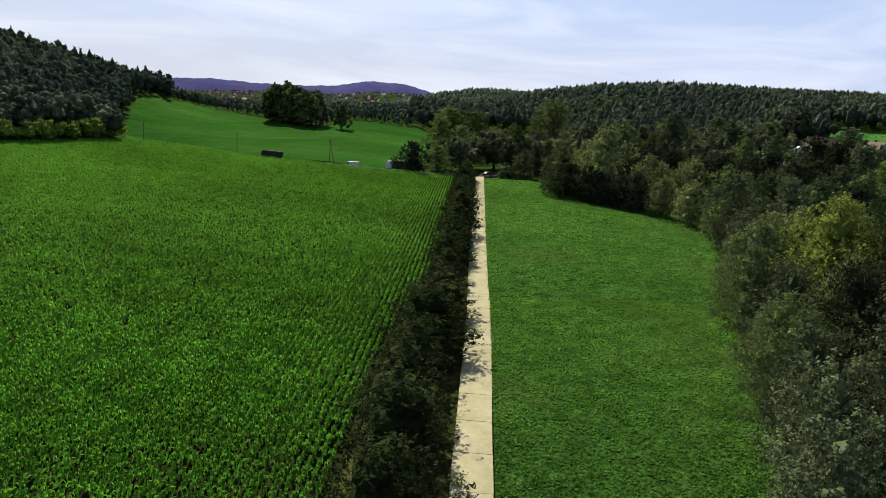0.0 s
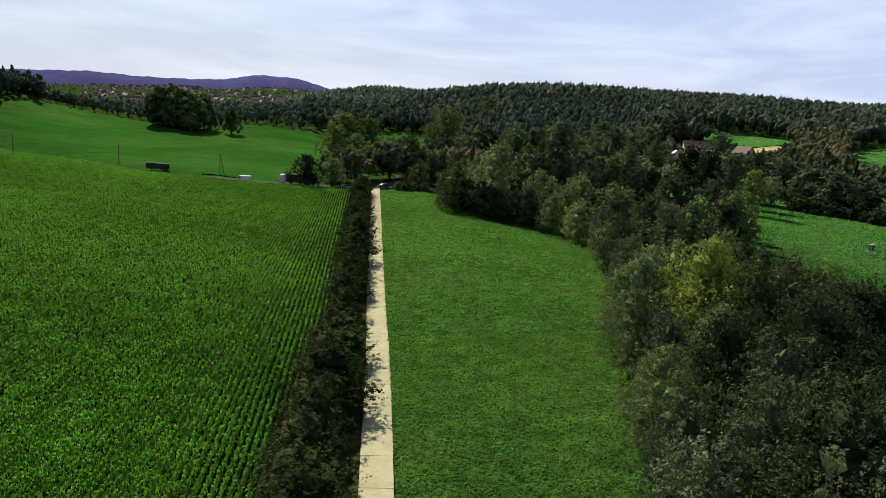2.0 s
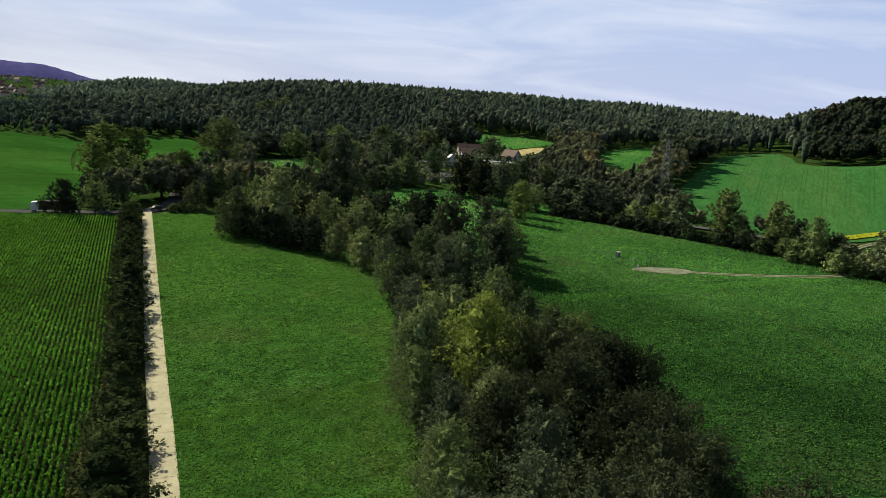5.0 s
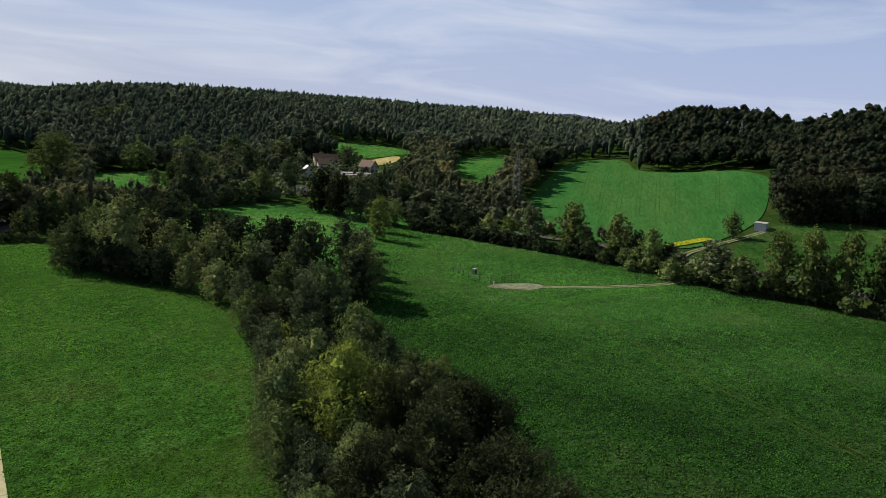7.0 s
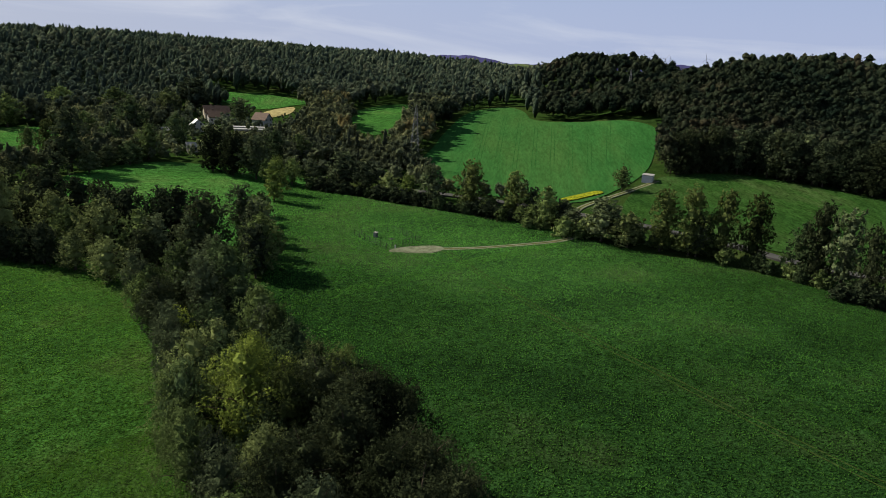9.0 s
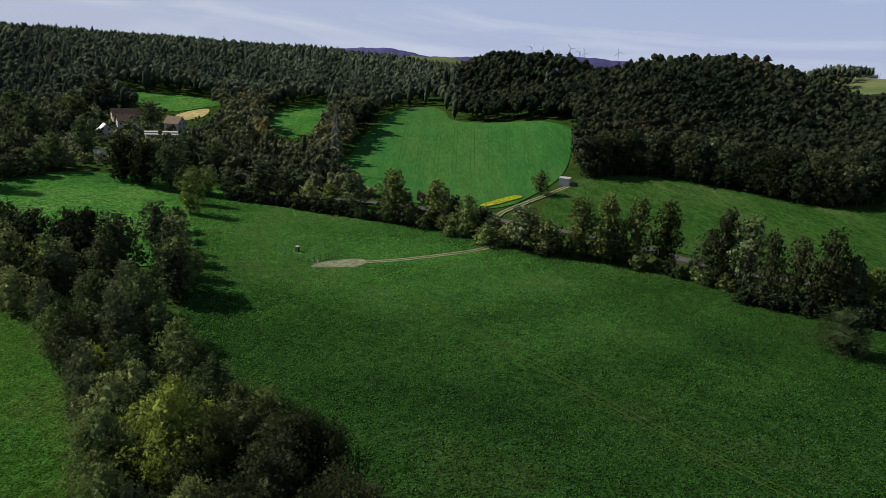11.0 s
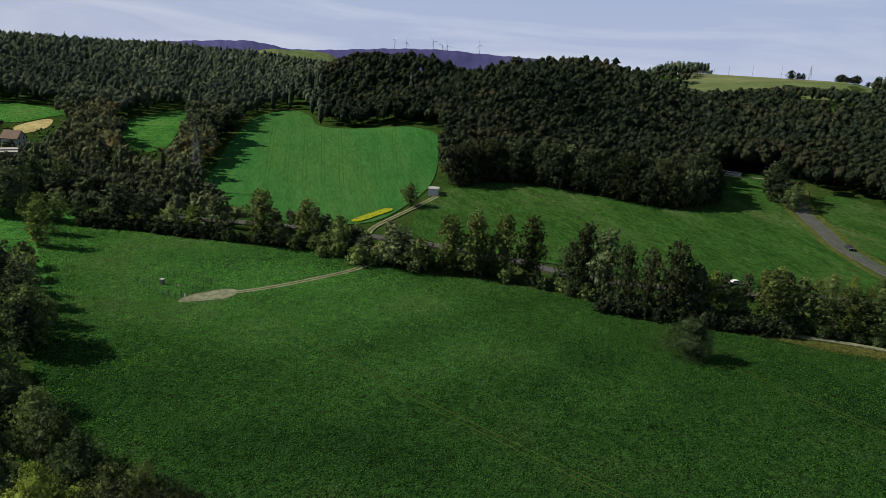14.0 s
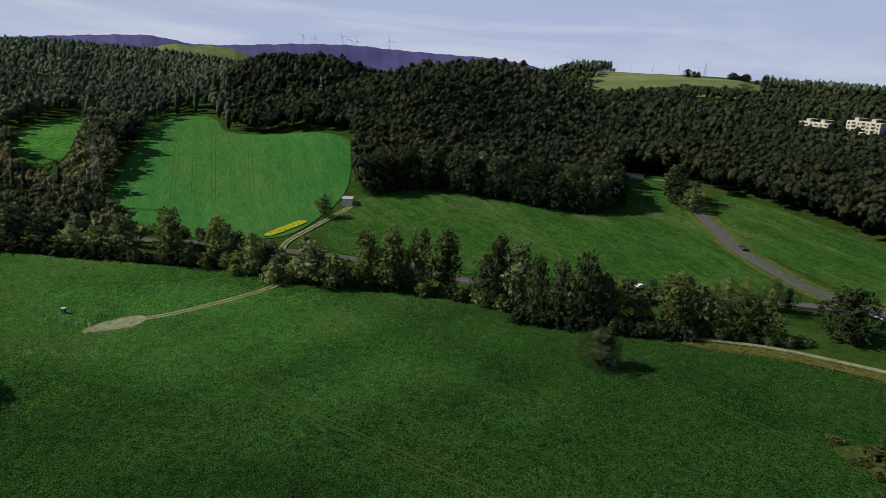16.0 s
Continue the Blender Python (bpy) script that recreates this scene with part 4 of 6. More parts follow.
# ---- woods ----
def blob(rng, kind, detail):
    """A far tree, one metre high: leafy masses with loose sprays on them. Returns vertices and triangles."""
    if kind == "conifer":
        count = 3 if detail > 60 else 1
        masses = [(np.array([0, 0, z]), np.array([r, r, h])) for z, r, h in ([(0.3, 0.19, 0.2), (0.55, 0.13, 0.2), (0.78, 0.075, 0.21)] if count == 3 else [(0.5, 0.14, 0.5)])]
    else:
        count = 9 if detail > 200 else 6 if detail > 60 else 2 if detail > 12 else 1
        spread, tall = (0.16, 0.2) if kind == "pine" else (0.2, 0.24)
        masses = [(np.array([0.0, 0, 0.55]), np.array([spread * 1.15, spread * 1.15, 0.36 if count == 1 else tall * 1.4]))]
        for k in range(count - 1):
            w, f = 2.4 * k + rng.uniform(-0.4, 0.4), rng.uniform(0.42, 0.84)
            r = rng.uniform(0.08, 0.14) if count > 4 else rng.uniform(0.13, 0.18)
            d = spread * rng.uniform(0.7, 1.15) * (1.25 - f * 0.55)
            masses.append((np.array([d * math.cos(w), d * math.sin(w), f]), np.array([r, r, r * rng.uniform(0.85, 1.3)])))
    vs, fs, base = [], [], 0
    share = np.array([r[0] * r[2] for _, r in masses])
    for (c, r), part_of in zip(masses, share / share.sum()):
        core = (DOME_V, DOME_F) if count == 1 and kind != "conifer" and detail > 20 else (BALL_V, BALL_F)
        vs.append(c + core[0] * r * (0.7 if detail > 200 else 0.8 if count > 1 else 0.92) * rng.uniform(0.82, 1.12, (len(core[0]), 1)))
        fs.append(core[1] + base)
        base += len(core[0])
        per = 4 if detail > 60 else 3 if detail > 12 else 2
        n = max(1, int(detail * part_of / per))
        d = rng.normal(size=(n, 3)) + [0, 0, 0.25]
        d /= np.linalg.norm(d, axis=1)[:, None]
        leaf = 0.026 if detail > 200 else 0.03 if detail > 60 else 0.05
        tip = c + d * r * rng.uniform(0.74, 1.06, (n, 1))
        if kind == "conifer":  # narrower towards the tip
            tip[:, :2] *= np.clip(1.5 * (1.05 - tip[:, 2:]), 0.05, 1.2)
        v, f = sprays(rng, tip, d, 0.03, leaf, per)
        vs.append(v), fs.append(f + base)
        base += len(v)
    return np.concatenate(vs), np.concatenate(fs)


def wood(name, spots, heights, kinds, detail, mat, label, seed):
    """One wood of many trees at the spots (n x 2)."""
    rng = np.random.default_rng(seed)
    models = [blob(rng, k, detail) for k in kinds for _ in range(3)]
    pick = rng.integers(0, len(models), len(spots))
    stand = np.sin(spots[:, 0] / 31 + 1.3 * np.sin(spots[:, 1] / 47)) * np.sin(spots[:, 1] / 38 + 0.8)  # older and younger stands
    vs, fs, tones, base = [], [], [], 0
    for m, (v, f) in enumerate(models):
        at = spots[pick == m]
        n = len(at)
        if not n:
            continue
        kind = kinds[m // 3]
        h = rng.uniform(*heights, n) * (0.94 if kind == "broad" else 1.06) * (1 + 0.07 * stand[pick == m])
        wide = h * rng.uniform(0.85, 1.25, n)
        a = rng.uniform(0, 6.283, n)
        c, s = np.cos(a)[:, None], np.sin(a)[:, None]
        x = (v[:, 0] * c - v[:, 1] * s) * wide[:, None] + at[:, :1]
        y = (v[:, 0] * s + v[:, 1] * c) * wide[:, None] + at[:, 1:]
        z = v[:, 2] * h[:, None] + land(at[:, 0], at[:, 1])[:, None] - 0.3
        vs.append(np.stack([x, y, z], -1).reshape(-1, 3))
        fs.append((f[None] + (np.arange(n) * len(v))[:, None, None] + base).reshape(-1, 3))
        base += n * len(v)
        tone = np.clip(rng.random(n) * 0.75 + 0.125 + 0.22 * stand[pick == m], 0, 1) * (0.55 if kind == "conifer" else 1.0)
        tones.append(np.repeat(tone, len(v)))
    me = mesh_of(name, np.concatenate(vs), np.concatenate(fs), mat, True)
    me.attributes.new("tone", "FLOAT", "POINT").data.foreach_set("value", np.concatenate(tones).astype(np.float32))
    ob = new(name, me)
    return tagged(ob, label, "woods", kind="stuff")


def scatter(seed, lo, hi, spacing, near, far, bearings=(-50, 112)):
    rng = np.random.default_rng(seed)
    x, y = np.meshgrid(np.arange(lo[0], hi[0], spacing), np.arange(lo[1], hi[1], spacing))
    p = np.stack([x.ravel(), y.ravel()], -1) + rng.uniform(-0.42, 0.42, (x.size, 2)) * spacing
    r, b = np.hypot(*p.T), np.degrees(np.arctan2(p[:, 0], p[:, 1]))
    keep = (r >= near) & (r < far) & (b > bearings[0]) & (b < bearings[1])
    return p[keep]


def clear(p, margin=3.5):
    """Leaves out what stands on open land, roads, or the village."""
    ok = np.ones(len(p), bool)
    for poly in OPEN:
        line = curve(poly, 6.0, True)
        for dx, dy in ((0, 0), (margin, 0), (-margin, 0), (0, margin), (0, -margin)):
            ok &= ~inside(line, p[:, 0] + dx, p[:, 1] + dy)
    for line, w in ((ROAD_E, 7), (LANE, 9)):
        d = np.min(np.hypot(p[:, None, 0] - line[None, ::2, 0], p[:, None, 1] - line[None, ::2, 1]), 1)
        ok &= d > w
    return p[ok]


VALLEY = [(-240, 0), (-240, 150), (-170, 245), (-135, 290), (-70, 300), (0, 275), (80, 300), (90, 330), (160, 325), (185, 250), (212, 200), (235, 160), (288, 152), (312, 134), (320, 95), (320, 60), (330, 40), (362, 40), (386, 46), (398, 10), (345, -15), (285, -110), (230, -200), (0, -200)]
VILLAGE = [(140, 318), (168, 318), (215, 322), (240, 350), (255, 380), (250, 440), (200, 425), (150, 365)]
HOUSES = [(192, 385), (203, 347), (196, 338), (190, 332), (224, 369), (219, 414), (168, 340), (176, 386), (211, 399), (278, 149), (677, -78), (664, -112), (393, 37)]


def outside(p, poly):
    return p[~inside(poly, p[:, 0], p[:, 1])]


def off_houses(p, gap):
    return p[np.min(np.hypot(p[:, None, 0] - np.array(HOUSES)[None, :, 0], p[:, None, 1] - np.array(HOUSES)[None, :, 1]), 1) > gap]


def gap_view(p):
    """The stretch of wood over which the distant town is seen."""
    b = np.degrees(np.arctan2(p[:, 0], p[:, 1]))
    return (b > -20.5) & (b < -2.5)


def off_plateau(p):
    return outside(p, [(872, 150), (872, -20), (900, -40), (1300, -60), (1300, 165)])


near_woods = outside(off_houses(clear(scatter(1, (-420, -300), (620, 620), 5.4, 150, 480)), 10.5), VALLEY)
seen_over = np.zeros(len(near_woods), bool)  # what stands in front of clearings that show over it stays low
for poly in (P_VILLAGE, P_GAP, P_BACK_E, P_WEST_FAR):
    for k in (1.04, 1.08, 1.12, 1.16):
        seen_over |= inside(curve(poly, 6.0, True), near_woods[:, 0] * k, near_woods[:, 1] * k)
wood("valley_bushes", near_woods[seen_over], (3, 5.5), ["broad"], 70, VALLEY_WOODS, "low bushes and young trees below the clearings", 23)
near_woods = near_woods[~seen_over]
low = inside(VILLAGE, near_woods[:, 0], near_woods[:, 1])
hill = (near_woods[:, 0] > 280) & (near_woods[:, 1] < 300)
west = near_woods[:, 0] < -60
wood("hill_woods", near_woods[hill], (14.5, 19), ["broad", "pine", "pine", "broad"], 190, HILL_WOODS, "dense dark mixed wood covering the hill above the pasture", 11)
wood("west_woods", near_woods[west], (13, 19), ["broad", "broad", "conifer", "pine"], 64, WOODS, "dark mixed wood on the hill above the corn", 12)
wood("valley_woods", near_woods[~hill & ~west & ~low], (10, 17), ["broad", "broad", "broad", "pine", "conifer"], 300, VALLEY_WOODS, "mixed deciduous trees filling the valley round the village", 13)
wood("village_trees", near_woods[low], (6, 11), ["broad"], 220, VALLEY_WOODS, "garden trees and bushes between the village houses", 17)
MIX = ["broad", "pine", "pine", "conifer"]
mid_woods = off_houses(clear(scatter(2, (-620, -420), (820, 820), 7.0, 480, 720)), 14)
wood("ridge_woods", mid_woods[gap_view(mid_woods)], (6.5, 10), ["broad", "conifer"], 14, WOODS, "low young mixed wood in front of the distant town", 19)
mid_woods = mid_woods[~gap_view(mid_woods)]
east = np.degrees(np.arctan2(mid_woods[:, 0], mid_woods[:, 1])) > 53
wood("ridge_woods", mid_woods[~east], (14, 18), MIX, 30, WOODS, "dark mixed forest on the slopes of the valley", 14)
wood("hill_woods", mid_woods[east], (14, 18), ["broad", "pine", "broad", "pine"], 34, HILL_WOODS, "dense dark mixed wood on the far side of the hill", 25)
far_woods = off_plateau(off_houses(clear(scatter(3, (-900, -620), (1000, 1000), 8.6, 720, 980, (-36, 106))), 14))
wood("ridge_woods", far_woods[gap_view(far_woods)], (6, 9), ["broad", "conifer"], 6, WOODS, "low young mixed wood in front of the distant town", 20)
far_woods = far_woods[~gap_view(far_woods)]
east = np.degrees(np.arctan2(far_woods[:, 0], far_woods[:, 1])) > 56
wood("ridge_woods", far_woods[~east], (14, 18), MIX, 12, WOODS, "dark forest with a fine jagged skyline on the ridge", 15)
wood("hill_woods", far_woods[east], (13, 17), ["broad", "pine"], 14, HILL_WOODS, "dark forest climbing to the plateau", 26)
back_woods = off_plateau(scatter(5, (-1250, -700), (1250, 1250), 12.0, 980, 1150, (2, 106)))
back_woods = back_woods[~gap_view(back_woods)]
wood("ridge_woods", back_woods, (14, 18), MIX, 6, WOODS, "dark forest behind the ridge", 18)
saddle_woods = scatter(9, (-120, 980), (220, 1330), 9.5, 1000, 1320, (-4, 8))
wood("ridge_woods", saddle_woods, (13, 17), MIX, 6, WOODS, "dark forest on the saddle beside the distant town", 24)
plain_woods = scatter(4, (-2000, -900), (2600, 2600), 36.0, 1300, 2500, (-40, 75))
patchy = np.sin(plain_woods[:, 0] / 140) + np.sin(plain_woods[:, 1] / 110 + plain_woods[:, 0] / 300) > -0.5
town_view = (np.degrees(np.arctan2(plain_woods[:, 0], plain_woods[:, 1])) < -1) & (np.hypot(*plain_woods.T) > 1600)
wood("distant_woods", plain_woods[patchy & ~town_view], (12, 18), ["broad"], 4, WOODS, "scattered distant woods towards the horizon", 16)


def thicket(name, line, gap, heights, jitter, mat, label, seed):
    """A strip of trees that merge with one another."""
    rng = np.random.default_rng(seed)
    line = curve(line, 1.0)
    far = np.r_[0, np.cumsum(np.hypot(*np.diff(line, axis=0).T))]
    at = np.arange(gap / 2, far[-1], gap)
    spots = np.stack([np.interp(at, far, line[:, k]) for k in (0, 1)], -1) + rng.uniform(-jitter, jitter, (len(at), 2))
    return wood(name, spots, heights, ["broad"], 420, mat, label, seed)


thicket("bushes", [(-197, 219), (-164, 241), (-146, 263), (-133, 288)], 5, (8, 11), 1.5, LEAF_FRESH, "yellow-green sunlit bushes at the edge of the west wood", 60)
thicket("bushes", [(-200, 225), (-165, 248), (-148, 268), (-136, 290), (-134, 306)], 5, (6, 10), 2.0, LEAF_FRESH, "yellow-green sunlit bushes at the edge of the west wood", 61)
thicket("valley_trees", [(18, 290), (30, 305), (55, 318), (75, 335)], 9, (10, 15), 4, VALLEY_WOODS, "mixed trees behind the crossing", 62)
thicket("valley_trees", [(80, 305), (95, 320), (110, 335), (130, 340)], 7, (10, 16), 3, VALLEY_WOODS, "mixed trees behind the crossing", 63)
thicket("garden_trees", [(128, 331), (145, 327), (160, 321), (170, 312), (174, 296)], 4.5, (5, 9), 2.0, VALLEY_WOODS, "garden trees and bushes along the meadow", 64)
thicket("roadside_trees", [(173, 262), (181, 240), (193, 205), (205, 175), (209, 158)], 6, (9, 15), 2.0, VALLEY_WOODS, "dense trees between valley road and field", 65)


# ---- corn ----
def corn(seed, near, far, row_gap, step, blades, size):
    rng = np.random.default_rng(seed)
    ax = np.array([math.sin(radians(2.6)), math.cos(radians(2.6))])
    across = np.array([ax[1], -ax[0]])
    u, v = np.meshgrid(np.arange(-260, 12, row_gap), np.arange(-30, 300, step))
    p = u.ravel()[:, None] * across + v.ravel()[:, None] * ax
    p = p + rng.normal(size=p.shape) * [0.03, step * 0.3]
    r = np.hypot(*p.T) + 30 * np.sin(p[:, 0] * 12.9898 + p[:, 1] * 78.233)
    p = p[(r >= near) & (r < far) & (np.degrees(np.arctan2(p[:, 0], p[:, 1])) > -48)]
    line = curve(P_CORN, 6.0, True)
    p = p[inside(line, p[:, 0], p[:, 1])]
    n = len(p)
    z = land(p[:, 0], p[:, 1])
    tall = rng.uniform(1.85, 2.2, n)
    vs, fs = [], []
    for k in range(blades):
        a = math.pi / 2 + rng.normal(0, 0.3, n) + math.pi * rng.integers(0, 2, n)
        d = np.stack([np.cos(a), np.sin(a)], -1)
        q = np.stack([-d[:, 1], d[:, 0]], -1) * 0.1 * size
        h0 = tall * rng.uniform(0.35, 0.78, n)
        reach = rng.uniform(0.3, 0.5, n)[:, None] * size
        root = np.column_stack([p, z + h0])
        left = np.column_stack([p + d * reach * 0.55 - q, z + h0 + 0.2 * tall])
        right = np.column_stack([p + d * reach * 0.55 + q, z + h0 + 0.2 * tall])
        tip = np.column_stack([p + d * reach * 1.25, z + h0 + 0.12 * tall])
        vs.append(np.stack([root, left, right, tip], 1).reshape(-1, 3))
        k4 = 4 * np.arange(n)[:, None] + k * 4 * n
        fs += [k4 + [0, 1, 2], k4 + [1, 3, 2]]
    return np.concatenate(vs), np.concatenate(fs)


cv, cf = corn(21, 25, 105, 0.75, 0.34, 4, 1.08)
cv2, cf2 = corn(22, 105, 330, 0.75, 0.8, 3, 1.2)
tagged(new("corn_plants", mesh_of("corn_plants", np.concatenate([cv, cv2]), np.concatenate([cf, cf2 + len(cv)]), CORN)), "rows of tall green corn plants with arching leaves", "corn", kind="stuff")

# ---- buildings and small things ----
def box_into(bm, x0, y0, z0, x1, y1, z1, bevel=0.0):
    vs = [bm.verts.new((x, y, z)) for x in (x0, x1) for y in (y0, y1) for z in (z0, z1)]
    for f in ((0, 1, 3, 2), (4, 6, 7, 5), (0, 4, 5, 1), (2, 3, 7, 6), (0, 2, 6, 4), (1, 5, 7, 3)):
        bm.faces.new([vs[k] for k in f])
    if bevel:
        bmesh.ops.bevel(bm, geom=list({e for v in vs for e in v.link_edges}), offset=bevel, segments=2, affect="EDGES")


def block(name, parent, mat, *spans, bevel=0.0, label=""):
    bm = bmesh.new()
    for s in spans:
        box_into(bm, *s, bevel=bevel)
    return part(name, bm_mesh(name, bm, mat), parent, label)


def prism(name, parent, mat, section, y0, y1, label=""):
    """A shape with the given outline in x and z, drawn out along y."""
    bm = bmesh.new()
    a, b = ([bm.verts.new((x, y, z)) for x, z in section] for y in (y0, y1))
    bm.faces.new(a), bm.faces.new(b[::-1])
    for k in range(len(a)):
        bm.faces.new((a[k], b[k], b[(k + 1) % len(a)], a[(k + 1) % len(a)]))
    bmesh.ops.recalc_face_normals(bm, faces=bm.faces)
    return part(name, bm_mesh(name, bm, mat), parent, label)


def disc(name, parent, mat, centre, radius, width, label="", sides=16):
    """A wheel-like disc that turns about y."""
    bm = bmesh.new()
    bmesh.ops.create_cone(bm, cap_ends=True, segments=sides, radius1=radius, radius2=radius, depth=width, matrix=Matrix.Translation(centre) @ Matrix.Rotation(math.pi / 2, 4, "X"))
    return part(name, bm_mesh(name, bm, mat), parent, label)


def at(ob, x, y, turn=0.0, sink=0.0):
    ob.matrix_basis = pose(x, y, float(land(x, y)) - sink, 0, 0, turn)
    return ob


WALL_CREAM = plain("cream_render", (0.3025, 0.275, 0.209), 0.85, 0.2, wear=0.12, scale=0.8)
WALL_WHITE = plain("white_render", (0.341, 0.3355, 0.319), 0.85, 0.2, wear=0.08, scale=0.8)
WALL_GREY = plain("grey_panel", (0.231, 0.231, 0.231), 0.8, 0.2, wear=0.12, scale=0.5)
BAY_SHADE = plain("dark_bay_shade", (0.072, 0.054, 0.036), 0.85, 0.2, wear=0.3, scale=1.5)
TILE_BROWN = plain("brown_roof_tiles", (0.09, 0.057, 0.039), 0.8, 0.2, wear=0.3, scale=1.2)
TILE_RED = plain("red_roof_tiles", (0.096, 0.04845, 0.033), 0.8, 0.2, wear=0.3, scale=0.05)
ROOF_PALE = plain("pale_sheet_roof", (0.216, 0.21, 0.198), 0.7, 0.3, wear=0.15, scale=0.8)
ROOF_WHITE = plain("white_sheet_roof", (0.468, 0.468, 0.468), 0.6, 0.3, wear=0.08, scale=0.8)
PANE, _pn, _pl, _pb = material("window_glass", 0.08, 0.5)
_pb.inputs["Base Color"].default_value = (0.03, 0.035, 0.04, 1)
PYLON_STEEL = plain("weathered_steel", (0.114, 0.1216, 0.1292), 0.7, 0.2, 0.2, 0.2, 2.0)
STEEL = plain("galvanised_steel", (0.17, 0.175, 0.18), 0.5, 0.4, 0.4, 0.2, 2.0)
DARK_STEEL = plain("dark_green_steel", (0.015, 0.0225, 0.0175), 0.5, 0.4, 0.0, 0.3)
WOOD_POLE = plain("weathered_pole", (0.11, 0.085, 0.06), 0.9, 0.2, 0.0, 0.3)
PAINT_WHITE = plain("white_paint", (0.4, 0.4, 0.395), 0.3, 0.5, wear=0.06)
PAINT_BLACK = plain("black_paint", (0.02, 0.02, 0.022), 0.25, 0.5, wear=0.1)
PAINT_DARK = plain("dark_tarpaulin", (0.03, 0.028, 0.024), 0.95, 0.05, wear=0.3, scale=0.6)
PAINT_YELLOW = plain("yellow_paint", (0.4875, 0.325, 0.0195), 0.4, 0.4, wear=0.1)
RUBBER = plain("rubber", (0.02, 0.02, 0.02), 0.85, 0.2)
CONCRETE_DARK = plain("stained_concrete", (0.1, 0.1, 0.085), 0.9, 0.2, wear=0.2, scale=2.0)
CONCRETE_GREY = plain("grey_concrete", (0.224, 0.217, 0.196), 0.9, 0.2, wear=0.15, scale=2.0)


def house(x, y, turn, length, width, eave, ridge, wall, roof, label, floors=2, bays=3, chimney=True):
    """A gabled house: the ridge runs along y."""
    ob = tagged(at(new("house"), x, y, turn, 0.3), label, "house")
    w, l = width / 2, length / 2
    prism("wall", ob, wall, [(-w, -1.2), (w, -1.2), (w, eave), (0, ridge - 0.25), (-w, eave)], -l, l)
    t = (ridge - eave) / w
    for s in (-1, 1):
        o = w + 0.5
        prism("roof", ob, roof, [(0, ridge), (s * o, ridge - t * o), (s * o, ridge - t * o - 0.25), (0, ridge - 0.25)], -l - 0.5, l + 0.5)
    if chimney:
        block("chimney", ob, TILE_BROWN, (w * 0.2, l * 0.3, ridge - 1.5, w * 0.2 + 0.7, l * 0.3 + 0.7, ridge + 0.9))
    for f in range(floors):
        z = 0.9 + 2.7 * f
        if z + 1.3 > eave:
            break
        for k in range(bays):
            yy = -l + (k + 0.5) * length / bays
            for s in (-1, 1):
                win = block("window", ob, WALL_WHITE, (s * w - 0.06, yy - 0.65, z, s * w + 0.06, yy + 0.65, z + 1.4))
                block("pane", win, PANE, (s * w - 0.08, yy - 0.53, z + 0.12, s * w + 0.08, yy + 0.53, z + 1.28))
    for f in range(floors):
        z = 0.9 + 2.7 * f
        for k in (-1, 1):
            for s in (-1, 1):
                win = block("window", ob, WALL_WHITE, (k * w * 0.45 - 0.6, s * l - 0.06, z, k * w * 0.45 + 0.6, s * l + 0.06, z + 1.4))
                block("pane", win, PANE, (k * w * 0.45 - 0.48, s * l - 0.08, z + 0.12, k * w * 0.45 + 0.48, s * l + 0.08, z + 1.28))
    return ob


house(192, 385, -20, 8, 7, 3.6, 6.8, WALL_WHITE, ROOF_WHITE, "white house with a pale bright roof among village trees")
house(224, 369, 25, 8.5, 8, 4.6, 8.2, WALL_WHITE, TILE_BROWN, "cream gabled house with a brown tiled roof")
house(219, 414, 75, 15, 9, 2.8, 6.6, WALL_CREAM, TILE_BROWN, "long farmhouse with a wide brown tiled roof", 1, 6)
house(168, 340, 70, 8, 6, 2.8, 4.6, WALL_CREAM, ROOF_PALE, "low cream house with a pale roof at the meadow", 1, 3, False)
house(176, 386, 80, 8, 5, 2.8, 4.4, WALL_WHITE, ROOF_PALE, "low white shed with a pale roof among trees", 1, 3, False)
house(211, 399, 70, 9, 8, 3.6, 6.8, WALL_WHITE, TILE_BROWN, "small white house with a brown roof", 1, 3)

barn = tagged(at(new("barn"), 203, 347, -28, 0.3), "pale barn with a grey sheet roof and dark open side", "barn")
prism("wall", barn, WALL_GREY, [(-8, -1.5), (8, -1.5), (8, 5.4), (-8, 5.4)], -5, 5)
# solid dark panel stands in for the shade inside the open bay
block("bay_shade_panel", barn, BAY_SHADE, (-5.5, -5.12, 0.2, 7.6, -4.98, 4.6))
prism("roof", barn, ROOF_PALE, [(-8.6, 5.4), (8.6, 5.4), (8.6, 5.7), (-8.6, 5.7)], -5.8, 0)
prism("roof", barn, ROOF_PALE, [(-8.6, 6.0), (8.6, 6.0), (8.6, 6.3), (-8.6, 6.3)], -0.2, 5.8)
for k in range(2):
    block("door", barn, WALL_GREY, (-7.8 + 0.9 * k, -5.1, -0.5, -7.0 + 0.9 * k, -5.0, 2.3))
yard = tagged(new("yard_wall"), "low white wall at the edge of the barn yard", "wall")
for k in range(6):
    x, y = 188 + 2.1 * k, 338 - 1.2 * k
    block("panel", yard, WALL_WHITE, (x, y - 0.15, float(land(x, y)) - 0.3, x + 2.0, y + 0.15, float(land(x, y)) + 1.5))

